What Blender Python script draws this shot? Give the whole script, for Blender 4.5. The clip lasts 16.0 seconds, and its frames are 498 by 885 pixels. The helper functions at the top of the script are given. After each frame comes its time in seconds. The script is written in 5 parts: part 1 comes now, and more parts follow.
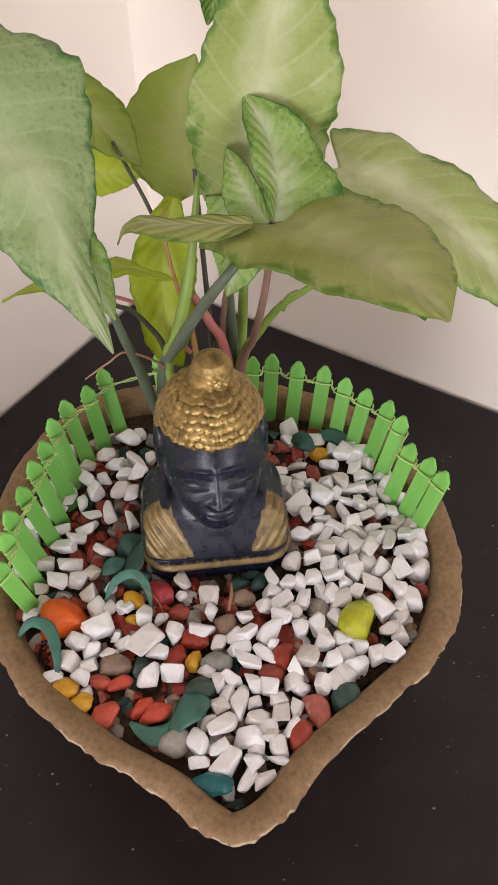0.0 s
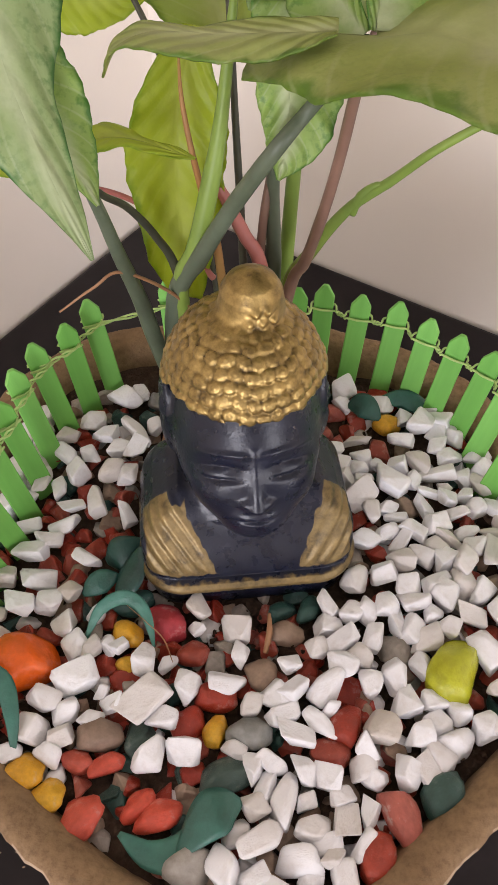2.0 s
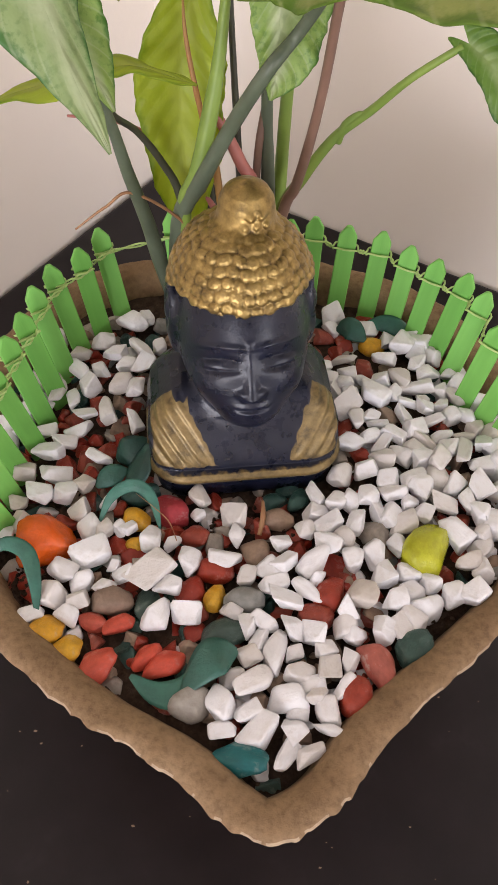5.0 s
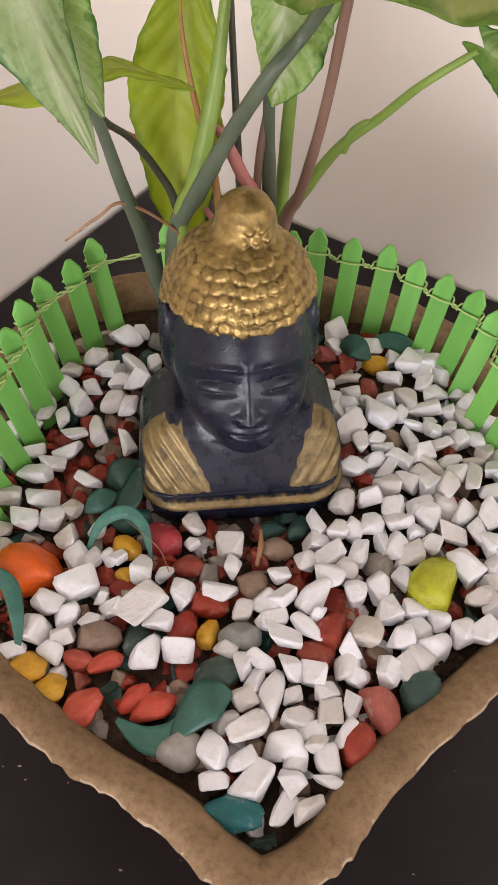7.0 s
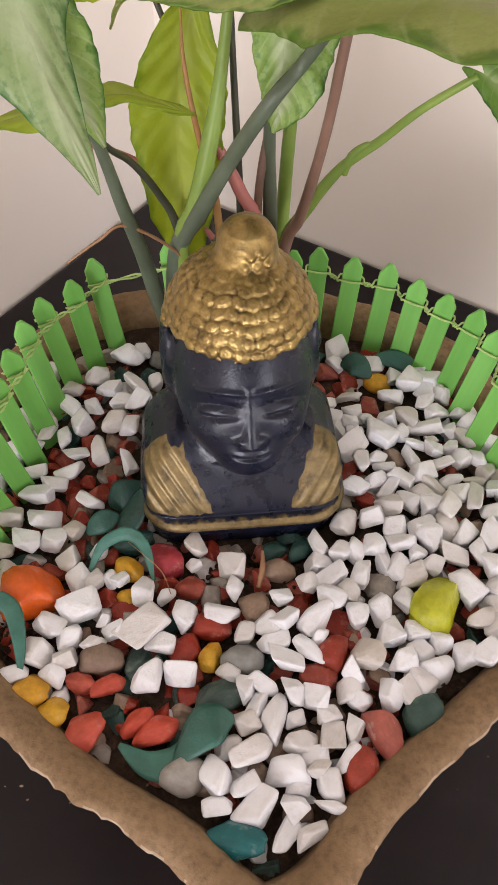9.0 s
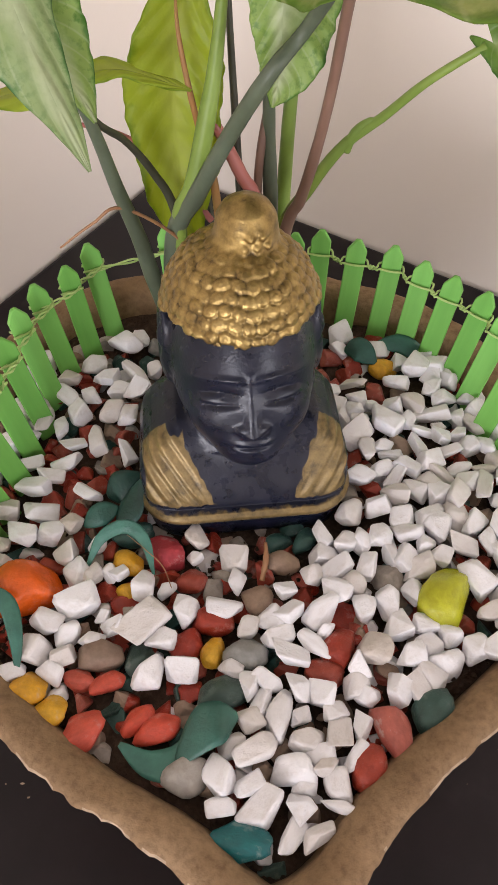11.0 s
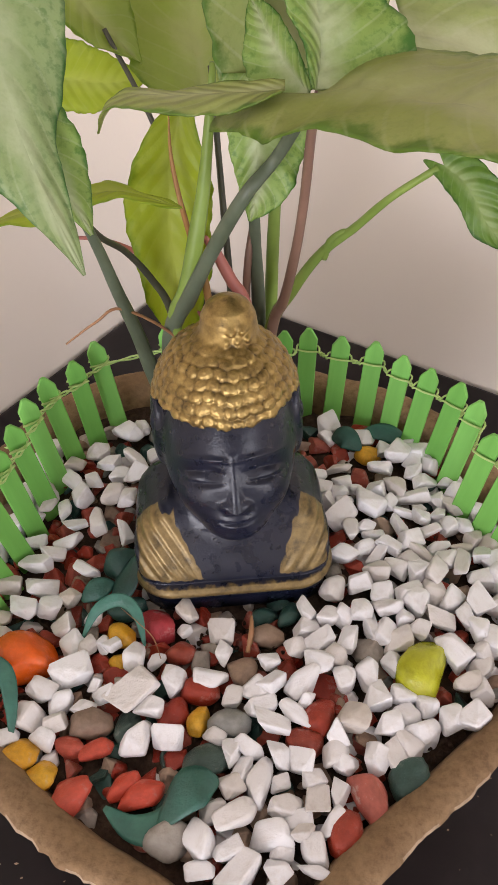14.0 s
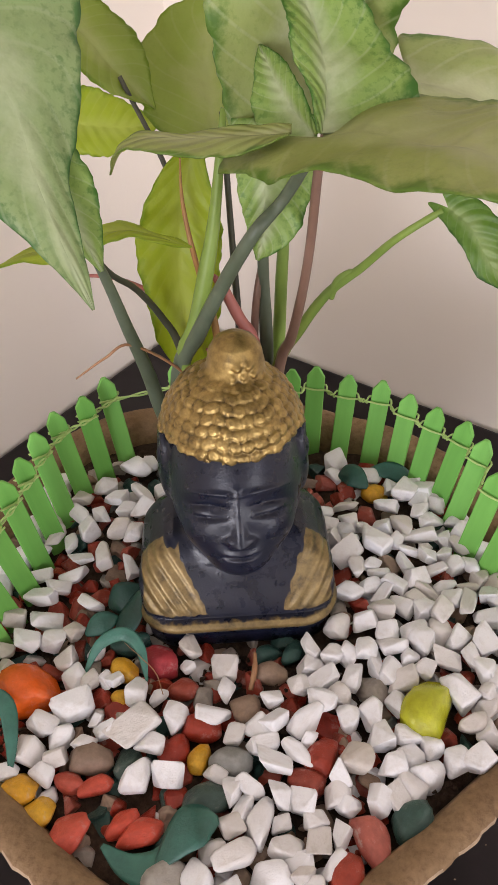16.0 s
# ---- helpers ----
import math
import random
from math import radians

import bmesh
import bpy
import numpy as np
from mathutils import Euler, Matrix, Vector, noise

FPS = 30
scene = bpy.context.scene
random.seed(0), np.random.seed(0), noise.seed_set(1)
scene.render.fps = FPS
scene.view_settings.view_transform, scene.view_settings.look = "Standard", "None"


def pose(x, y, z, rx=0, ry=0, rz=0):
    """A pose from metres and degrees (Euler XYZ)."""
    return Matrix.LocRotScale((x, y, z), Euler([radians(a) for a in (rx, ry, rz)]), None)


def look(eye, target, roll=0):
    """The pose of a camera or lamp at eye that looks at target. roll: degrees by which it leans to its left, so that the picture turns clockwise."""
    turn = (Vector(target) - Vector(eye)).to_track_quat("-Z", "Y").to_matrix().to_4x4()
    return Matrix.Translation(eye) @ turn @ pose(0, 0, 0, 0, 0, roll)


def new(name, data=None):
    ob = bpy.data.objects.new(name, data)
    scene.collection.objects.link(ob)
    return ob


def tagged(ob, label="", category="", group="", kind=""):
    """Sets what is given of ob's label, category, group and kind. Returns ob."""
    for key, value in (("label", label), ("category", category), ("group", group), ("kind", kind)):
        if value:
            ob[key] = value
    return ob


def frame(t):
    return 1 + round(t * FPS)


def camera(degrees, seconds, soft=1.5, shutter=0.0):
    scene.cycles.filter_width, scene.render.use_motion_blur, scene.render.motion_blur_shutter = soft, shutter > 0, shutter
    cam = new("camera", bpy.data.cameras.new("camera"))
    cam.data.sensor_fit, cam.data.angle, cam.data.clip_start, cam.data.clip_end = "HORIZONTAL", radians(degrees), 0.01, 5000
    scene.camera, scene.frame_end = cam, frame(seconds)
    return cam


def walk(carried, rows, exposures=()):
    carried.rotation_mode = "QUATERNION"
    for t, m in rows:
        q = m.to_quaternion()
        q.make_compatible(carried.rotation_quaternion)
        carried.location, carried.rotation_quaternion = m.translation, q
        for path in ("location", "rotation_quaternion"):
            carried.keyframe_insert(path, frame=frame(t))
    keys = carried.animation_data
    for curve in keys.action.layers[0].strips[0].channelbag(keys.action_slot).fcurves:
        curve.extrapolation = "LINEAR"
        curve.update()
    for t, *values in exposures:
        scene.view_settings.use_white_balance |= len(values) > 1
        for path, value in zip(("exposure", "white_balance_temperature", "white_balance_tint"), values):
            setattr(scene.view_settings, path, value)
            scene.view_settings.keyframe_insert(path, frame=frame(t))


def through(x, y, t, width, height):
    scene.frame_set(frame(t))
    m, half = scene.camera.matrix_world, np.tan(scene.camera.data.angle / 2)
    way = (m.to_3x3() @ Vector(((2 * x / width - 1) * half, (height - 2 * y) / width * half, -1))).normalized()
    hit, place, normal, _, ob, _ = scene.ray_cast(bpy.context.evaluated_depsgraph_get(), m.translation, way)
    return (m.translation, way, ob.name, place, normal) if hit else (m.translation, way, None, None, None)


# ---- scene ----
cam = camera(35.15, 16.0)
PATH = [
    (0.0, (0.02141, -0.27986, 0.51612), (0.01806, -0.00648, 0.22414), -0.46),
    (0.5, (0.00918, -0.24068, 0.46757), (0.00265, 0.02566, 0.16921), -0.29),
    (1.0, (0.00680, -0.21137, 0.43873), (-0.00049, 0.04971, 0.13578), -0.05),
    (1.5, (0.00415, -0.19600, 0.42831), (-0.00212, 0.06113, 0.12196), 0.10),
    (2.0, (0.00205, -0.17663, 0.41352), (-0.00330, 0.07882, 0.10576), 0.18),
    (2.5, (-0.00180, -0.16678, 0.39672), (-0.00639, 0.08747, 0.08795), 0.20),
    (3.0, (0.01195, -0.19617, 0.38750), (0.00752, 0.05715, 0.07797), 0.05),
    (3.5, (0.00980, -0.22510, 0.39209), (0.00417, 0.02745, 0.08195), -0.24),
    (4.0, (0.00387, -0.23649, 0.41807), (-0.00176, 0.01513, 0.10718), -0.17),
    (6.5, (0.00757, -0.21415, 0.41128), (0.00254, 0.03945, 0.10199), 0.83),
    (7.0, (0.00591, -0.21131, 0.40788), (0.00027, 0.04277, 0.09899), 0.74),
    (7.5, (0.00536, -0.20727, 0.40966), (-0.00064, 0.04697, 0.10091), 0.66),
    (8.0, (0.00630, -0.20510, 0.41239), (0.00031, 0.04995, 0.10431), 0.61),
    (8.5, (0.00512, -0.20656, 0.41286), (-0.00072, 0.04923, 0.10539), 0.62),
    (11.0, (0.00589, -0.19936, 0.40477), (-0.00177, 0.05199, 0.09369), -0.33),
    (11.5, (0.01157, -0.18992, 0.38010), (0.00277, 0.05611, 0.06483), -0.51),
    (12.0, (0.00653, -0.14895, 0.36495), (-0.00296, 0.09310, 0.04665), -0.40),
    (12.5, (-0.00294, -0.12510, 0.36775), (-0.01448, 0.12206, 0.05346), -0.76),
    (13.0, (0.00418, -0.15315, 0.40422), (-0.01041, 0.10845, 0.10197), -1.17),
    (13.5, (0.01909, -0.19776, 0.41364), (0.00243, 0.07868, 0.12502), -1.54),
    (14.0, (0.02229, -0.22272, 0.41656), (0.00237, 0.06658, 0.14105), -1.99),
    (14.5, (0.02094, -0.23370, 0.41397), (-0.00162, 0.06276, 0.14638), -2.16),
    (15.0, (0.02743, -0.23588, 0.41297), (0.00322, 0.06377, 0.14909), -2.17),
    (15.5, (0.03069, -0.23554, 0.41335), (0.00529, 0.06607, 0.15184), -2.09),
    (16.0, (0.02527, -0.22620, 0.41595), (-0.00127, 0.07704, 0.15645), -2.00),
]
walk(cam, [(t, look(eye, target, roll)) for t, eye, target, roll in PATH],
     exposures=[(0.0, -0.12), (2.0, -0.03), (8.5, -0.06), (12.0, -0.06), (16.0, -0.14)])

# ---- world and light ----
# The room's own axes: x along the right wall, y along the left wall, the corner at the origin.
CORNER = Vector((-0.0888, 0.4524, 0.0))
ROOM_TURN = -31.5
ROOM = Matrix.Translation(CORNER) @ Matrix.Rotation(radians(ROOM_TURN), 4, "Z")
FLOOR_Z, CEIL_Z, ROOM_X, ROOM_Y = -0.75, 1.95, 3.2, 3.6

world = bpy.data.worlds.new("sky")
scene.world = world
world.use_nodes = True
wn = world.node_tree
sky = wn.nodes.new("ShaderNodeTexSky")
sky.sky_type, sky.sun_disc, sky.sun_elevation, sky.sun_rotation = "NISHITA", False, radians(40), radians(120)
wn.links.new(sky.outputs[0], wn.nodes["Background"].inputs[0])
wn.nodes["Background"].inputs[1].default_value = 0.1


def area_light(name, loc, target, w, h, watts, colour):
    data = bpy.data.lights.new(name, "AREA")
    data.shape, data.size, data.size_y, data.energy, data.color = "RECTANGLE", w, h, watts, colour
    ob = new(name, data)
    ob.matrix_world = look(loc, target)
    return ob


# Daylight in the opening of the window (in the wall that faces the left wall).
WIN_Y0, WIN_Y1, WIN_Z0, WIN_Z1 = -1.9, -0.5, -0.35, 1.25
a = ROOM @ Vector((ROOM_X + 0.02, (WIN_Y0 + WIN_Y1) / 2, (WIN_Z0 + WIN_Z1) / 2))
b = ROOM @ Vector((0, (WIN_Y0 + WIN_Y1) / 2, (WIN_Z0 + WIN_Z1) / 2))
area_light("window_daylight", a, b, 1.36, 1.56, 36, (1.01, 0.97, 1.05))
# Unseen fill lamp at the rear, added to brighten the right wall.
a = ROOM @ Vector((1.3, -ROOM_Y - 0.02, (WIN_Z0 + WIN_Z1) / 2))
b = ROOM @ Vector((1.3, 0, (WIN_Z0 + WIN_Z1) / 2))
area_light("rear_fill_light", a, b, 1.36, 1.56, 90, (1.01, 0.97, 1.05))


# ---- materials ----
class Mat:
    """A node material with a few short-hands."""

    def __init__(self, name, colour=(0.5, 0.5, 0.5), rough=0.6, metal=0.0, spec=0.5):
        self.m = bpy.data.materials.new(name)
        self.m.use_nodes = True
        self.t = self.m.node_tree
        self.b = self.t.nodes["Principled BSDF"]
        self.b.inputs["Base Color"].default_value = (*colour, 1)
        self.b.inputs["Roughness"].default_value = rough
        self.b.inputs["Metallic"].default_value = metal
        self.b.inputs["Specular IOR Level"].default_value = spec

    def node(self, kind, **sets):
        n = self.t.nodes.new(kind)
        for k, v in sets.items():
            if k == "op":
                n.operation = v
            elif k == "blend":
                n.blend_type = v
        return n

    def link(self, a, b):
        self.t.links.new(a, b)

    def coords(self, scale=(1, 1, 1), out="Object"):
        tc, mp = self.node("ShaderNodeTexCoord"), self.node("ShaderNodeMapping")
        mp.inputs["Scale"].default_value = scale
        self.link(tc.outputs[out], mp.inputs[0])
        return mp.outputs[0]

    def noise(self, scale, detail=4, rough=0.55, vec=None):
        n = self.node("ShaderNodeTexNoise")
        n.inputs["Scale"].default_value, n.inputs["Detail"].default_value, n.inputs["Roughness"].default_value = scale, detail, rough
        self.link(vec or self.coords(), n.inputs["Vector"])
        return n.outputs["Fac"]

    def ramp(self, fac, stops):
        r = self.node("ShaderNodeValToRGB")
        els = r.color_ramp.elements
        while len(els) < len(stops):
            els.new(0.5)
        for e, (p, c) in zip(els, stops):
            e.position, e.color = p, (*c, 1) if len(c) == 3 else c
        self.link(fac, r.inputs[0])
        return r.outputs[0]

    def mix(self, fac, a, b, blend="MIX"):
        n = self.node("ShaderNodeMix")
        n.data_type, n.blend_type = "RGBA", blend
        for s, v in ((0, fac), (6, a), (7, b)):
            if isinstance(v, (int, float)):
                n.inputs[s].default_value = v
            elif isinstance(v, tuple):
                n.inputs[s].default_value = (*v, 1)
            else:
                self.link(v, n.inputs[s])
        return n.outputs[2]

    def math(self, op, a, b=0.0):
        n = self.node("ShaderNodeMath", op=op)
        for s, v in ((0, a), (1, b)):
            if isinstance(v, (int, float)):
                n.inputs[s].default_value = v
            else:
                self.link(v, n.inputs[s])
        return n.outputs[0]

    def bump(self, height, strength=0.3, distance=0.001):
        n = self.node("ShaderNodeBump")
        n.inputs["Strength"].default_value, n.inputs["Distance"].default_value = strength, distance
        self.link(height, n.inputs["Height"])
        self.link(n.outputs[0], self.b.inputs["Normal"])
        return self

    def colour(self, socket):
        self.link(socket, self.b.inputs["Base Color"])
        return self

    def rough(self, socket):
        self.link(socket, self.b.inputs["Roughness"])
        return self

    def random(self):
        """A number that differs from object to object and from island to island."""
        return self.math("FRACT", self.math("ADD", self.node("ShaderNodeObjectInfo").outputs["Random"], self.node("ShaderNodeNewGeometry").outputs["Random Per Island"]))


def wall_material():
    k = Mat("wall_paint", (0.62, 0.55, 0.47), 0.75)
    k.colour(k.ramp(k.noise(2.5), [(0.3, (0.80, 0.725, 0.64)), (0.7, (0.83, 0.76, 0.68))]))
    return k.bump(k.noise(260, 3), 0.12, 0.0006).m


def table_material():
    k = Mat("dark_table", (0.012, 0.009, 0.010), 0.34, 0, 0.24)
    k.colour(k.ramp(k.noise(30, 6), [(0.3, (0.0090, 0.0066, 0.0078)), (0.62, (0.014, 0.0104, 0.0118)), (0.8, (0.024, 0.020, 0.021))]))
    k.rough(k.ramp(k.noise(9, 6), [(0.3, (0.36, 0.36, 0.36)), (0.75, (0.55, 0.55, 0.55))]))
    return k.bump(k.noise(420, 2), 0.05, 0.0004).m


def clay_material(name, low, mid, high):
    k = Mat(name, (0.3, 0.2, 0.12), 0.85, 0, 0.25)
    big = k.ramp(k.noise(28, 5), [(0.25, low), (0.5, mid), (0.8, high)])
    fine = k.ramp(k.noise(320, 4, 0.7), [(0.32, (0.55, 0.52, 0.5)), (0.5, (1, 1, 1)), (0.74, (1.35, 1.35, 1.35))])
    k.colour(k.mix(0.6, big, fine, "MULTIPLY"))
    h = k.math("ADD", k.noise(420, 4, 0.7), k.math("MULTIPLY", k.noise(60, 4), 1.6))
    return k.bump(h, 0.5, 0.0012).m


def soil_material():
    k = Mat("potting_soil", (0.05, 0.032, 0.022), 0.95, 0, 0.15)
    k.colour(k.ramp(k.noise(240, 6, 0.7), [(0.3, (0.022, 0.014, 0.010)), (0.55, (0.06, 0.038, 0.026)), (0.8, (0.13, 0.09, 0.06))]))
    return k.bump(k.noise(300, 5, 0.7), 0.9, 0.003).m


def stone_material(name, a, b, c, rough=0.55, streak=0.0, scale=1.0):
    """Stone in a range of tints that differ from piece to piece."""
    k = Mat(name, a, rough, 0, 0.4)
    tint = k.ramp(k.random(), [(0.0, a), (0.55, b), (1.0, c)])
    mott = k.ramp(k.noise(3.2 * scale, 6, 0.65), [(0.3, (0.62, 0.60, 0.58)), (0.62, (1.08, 1.06, 1.05))])
    col = k.mix(0.8, tint, mott, "MULTIPLY")
    if streak:
        mask = k.ramp(k.noise(2.6 * scale, 6, 0.7), [(0.56, (0, 0, 0)), (0.66, (streak, streak, streak))])
        col = k.mix(mask, col, (0.55, 0.50, 0.46))
    k.colour(col)
    return k.bump(k.noise(7 * scale, 5, 0.7), 0.5, 0.0012).m


def marble_material():
    k = Mat("crushed_marble", (0.8, 0.78, 0.76), 0.5, 0, 0.4)
    tint = k.ramp(k.random(), [(0.0, (0.82, 0.82, 0.84)), (0.62, (0.79, 0.785, 0.805)), (0.90, (0.68, 0.65, 0.63)), (1.0, (0.58, 0.53, 0.48))])
    mott = k.ramp(k.noise(2.4, 5, 0.65), [(0.25, (0.86, 0.83, 0.80)), (0.5, (1, 1, 1))])
    k.colour(k.mix(1.0, tint, mott, "MULTIPLY"))
    k.b.inputs["Subsurface Weight"].default_value = 0.0
    k.b.inputs["Subsurface Radius"].default_value = (0.004, 0.003, 0.0025)
    k.b.inputs["Subsurface Scale"].default_value = 0.5
    return k.bump(k.noise(5, 6, 0.7), 0.6, 0.0014).m


def picket_material():
    k = Mat("green_paint", (0.15, 0.40, 0.08), 0.6, 0, 0.35)
    grain = k.noise(70, 5, 0.6, k.coords((3, 3, 0.25)))
    k.colour(k.mix(0.5, k.ramp(k.random(), [(0, (0.155, 0.42, 0.075)), (1, (0.20, 0.49, 0.105))]), k.ramp(grain, [(0.3, (0.72, 0.78, 0.7)), (0.7, (1.1, 1.08, 1.1))]), "MULTIPLY"))
    return k.bump(grain, 0.3, 0.0006).m


def statue_material():
    """Blue-black paint, with worn gold, darker in its creases, where the mesh's own paint map says so (its sign tells
    gold from black, in millimetres).
    """
    k = Mat("bust_paint", (0.014, 0.016, 0.024), 0.33, 0, 0.5)
    at = k.node("ShaderNodeAttribute")
    at.attribute_name = "gold_reach"
    dull = k.node("ShaderNodeAttribute")
    dull.attribute_name = "gold_dull"
    edge = k.math("ADD", at.outputs["Fac"], k.math("MULTIPLY", k.math("SUBTRACT", k.noise(330, 4, 0.6), 0.5), 1.3))
    gold = k.ramp(k.math("ADD", k.math("MULTIPLY", edge, 0.9), 0.5), [(0.3, (0, 0, 0)), (0.7, (1, 1, 1))])
    black = k.ramp(k.noise(60, 6, 0.65), [(0.3, (0.0036, 0.0046, 0.011)), (0.62, (0.007, 0.009, 0.021)), (0.8, (0.038, 0.042, 0.06))])
    # Gold tone: noise, turned darker in creases and lighter on ridges.
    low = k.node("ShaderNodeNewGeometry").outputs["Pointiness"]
    gold_tone = k.math("ADD", k.noise(150, 6, 0.7), k.math("MULTIPLY", k.math("SUBTRACT", low, 0.5), 2.0))
    bright = k.ramp(gold_tone, [(0.28, (0.07, 0.050, 0.026)), (0.43, (0.22, 0.150, 0.054)), (0.62, (0.35, 0.245, 0.088)), (0.85, (0.56, 0.42, 0.17))])
    matte = k.ramp(gold_tone, [(0.30, (0.05, 0.036, 0.018)), (0.48, (0.15, 0.105, 0.042)), (0.75, (0.27, 0.19, 0.078))])
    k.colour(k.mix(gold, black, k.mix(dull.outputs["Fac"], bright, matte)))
    k.link(k.math("MULTIPLY", gold, k.math("SUBTRACT", 0.8, k.math("MULTIPLY", dull.outputs["Fac"], 0.45))), k.b.inputs["Metallic"])
    k.rough(k.mix(gold, k.ramp(k.noise(160, 5), [(0.3, (0.21, 0.21, 0.21)), (0.7, (0.40, 0.40, 0.40))]), k.ramp(k.noise(90, 4), [(0.3, (0.30, 0.30, 0.30)), (0.7, (0.47, 0.47, 0.47))])))
    k.b.inputs["Specular IOR Level"].default_value = 0.34
    return k.bump(k.math("ADD", k.noise(260, 4), k.noise(900, 2)), 0.2, 0.0005).m


def leaf_material(name, edge, body, pale, through_colour, through=0.35, dark=0.5):
    """A blade with pale veins along the middle, a greener speckled edge and light passing through."""
    k = Mat(name, body, 0.42, 0, 0.4)
    uv = k.node("ShaderNodeUVMap")
    sep = k.node("ShaderNodeSeparateXYZ")
    k.link(uv.outputs[0], sep.inputs[0])
    along, across = sep.outputs[0], k.math("ABSOLUTE", k.math("SUBTRACT", k.math("MULTIPLY", sep.outputs[1], 2.0), 1.0))
    blotch = k.noise(55, 6, 0.65)
    fac = k.math("ADD", across, k.math("MULTIPLY", k.math("SUBTRACT", blotch, 0.5), 0.9))
    col = k.ramp(fac, [(0.06, pale), (0.45, body), (0.86, body), (1.0, edge)])
    # side veins sweep forward from the midrib
    wave = k.math("SINE", k.math("MULTIPLY", k.math("SUBTRACT", along, k.math("MULTIPLY", across, 0.23)), 58.0))
    vein = k.ramp(wave, [(0.88, (0, 0, 0)), (1.0, (0.34, 0.34, 0.34))])
    rib = k.ramp(across, [(0.0, (0.8, 0.8, 0.8)), (0.035, (0, 0, 0))])
    col = k.mix(vein, col, pale)
    col = k.mix(rib, col, pale)
    speck = k.ramp(k.noise(420, 3, 0.6), [(0.5, (0, 0, 0)), (0.66, (dark, dark, dark))])
    col = k.mix(k.math("MULTIPLY", speck, k.ramp(fac, [(0.3, (0.15, 0.15, 0.15)), (0.9, (1, 1, 1))])), col, edge)
    k.colour(col)
    h = k.math("SUBTRACT", k.math("MULTIPLY", k.noise(70, 4), 1.5), k.math("MULTIPLY", wave, 0.25))
    k.bump(h, 0.55, 0.0016)
    tr, mx, out = k.node("ShaderNodeBsdfTranslucent"), k.node("ShaderNodeMixShader"), k.t.nodes["Material Output"]
    k.link(k.mix(0.6, col, through_colour), tr.inputs[0])
    mx.inputs[0].default_value = through
    k.link(k.b.outputs[0], mx.inputs[1])
    k.link(tr.outputs[0], mx.inputs[2])
    k.link(mx.outputs[0], out.inputs[0])
    return k.m


def stem_material(name, a, b):
    k = Mat(name, a, 0.45, 0, 0.4)
    k.colour(k.ramp(k.noise(40, 4, 0.6, k.coords((1, 1, 0.6))), [(0.3, a), (0.7, b)]))
    return k.bump(k.noise(260, 3), 0.2, 0.0005).m


WALL, TABLE, CLAY, SOIL = wall_material(), table_material(), clay_material("fired_clay", (0.165, 0.102, 0.052), (0.22, 0.142, 0.076), (0.275, 0.185, 0.105)), soil_material()
CLAY_CHIP = clay_material("chipped_clay", (0.27, 0.195, 0.125), (0.36, 0.27, 0.18), (0.44, 0.34, 0.24))
MARBLE, PICKET, STATUE = marble_material(), picket_material(), statue_material()
RED = stone_material("red_stone", (0.31, 0.028, 0.013), (0.34, 0.050, 0.026), (0.30, 0.075, 0.052), 0.38, 0.25)
BROWN = stone_material("brown_stone", (0.30, 0.20, 0.14), (0.38, 0.29, 0.22), (0.22, 0.15, 0.11), 0.75)
GREY = stone_material("grey_stone", (0.30, 0.27, 0.24), (0.42, 0.38, 0.33), (0.24, 0.25, 0.24), 0.6)
GREEN = stone_material("dark_green_stone", (0.02, 0.065, 0.055), (0.03, 0.085, 0.072), (0.055, 0.09, 0.075), 0.4, 0.15)
ORANGE = stone_material("orange_stone", (0.70, 0.115, 0.012), (0.70, 0.115, 0.012), (0.70, 0.115, 0.012), 0.2, 0.14)
YELLOW = stone_material("yellow_stone", (0.66, 0.33, 0.02), (0.70, 0.40, 0.03), (0.55, 0.28, 0.03), 0.4, 0.25)
LIME = stone_material("lime_stone", (0.44, 0.46, 0.025), (0.44, 0.46, 0.025), (0.44, 0.46, 0.025), 0.18)
CRIMSON = stone_material("crimson_stone", (0.36, 0.035, 0.045), (0.36, 0.035, 0.045), (0.36, 0.035, 0.045), 0.6, 0.3)
CORAL = stone_material("coral_stone", (0.58, 0.075, 0.04), (0.50, 0.10, 0.065), (0.52, 0.13, 0.09), 0.45, 0.2)
PINK = stone_material("salmon_stone", (0.44, 0.125, 0.095), (0.44, 0.125, 0.095), (0.44, 0.125, 0.095), 0.5, 0.55)
TEAL = stone_material("teal_stone", (0.01, 0.13, 0.14), (0.01, 0.13, 0.14), (0.01, 0.13, 0.14), 0.3, 0.25)
SHELL = stone_material("teal_plastic", (0.014, 0.052, 0.042), (0.022, 0.085, 0.066), (0.05, 0.165, 0.125), 0.33, 0.0, 28)
LEAF_PALE = leaf_material("leaf_pale", (0.10, 0.21, 0.035), (0.36, 0.43, 0.15), (0.56, 0.60, 0.36), (0.42, 0.48, 0.08), 0.35, 0.35)
LEAF_OLIVE = leaf_material("leaf_olive", (0.12, 0.22, 0.03), (0.335, 0.375, 0.115), (0.44, 0.47, 0.22), (0.44, 0.46, 0.05), 0.4, 0.3)
LEAF_BRIGHT = leaf_material("leaf_bright", (0.20, 0.33, 0.02), (0.42, 0.52, 0.05), (0.50, 0.58, 0.12), (0.62, 0.68, 0.04), 0.55, 0.15)
LEAF_GREEN = leaf_material("leaf_green", (0.035, 0.12, 0.02), (0.14, 0.26, 0.04), (0.30, 0.40, 0.14), (0.26, 0.40, 0.03), 0.35)
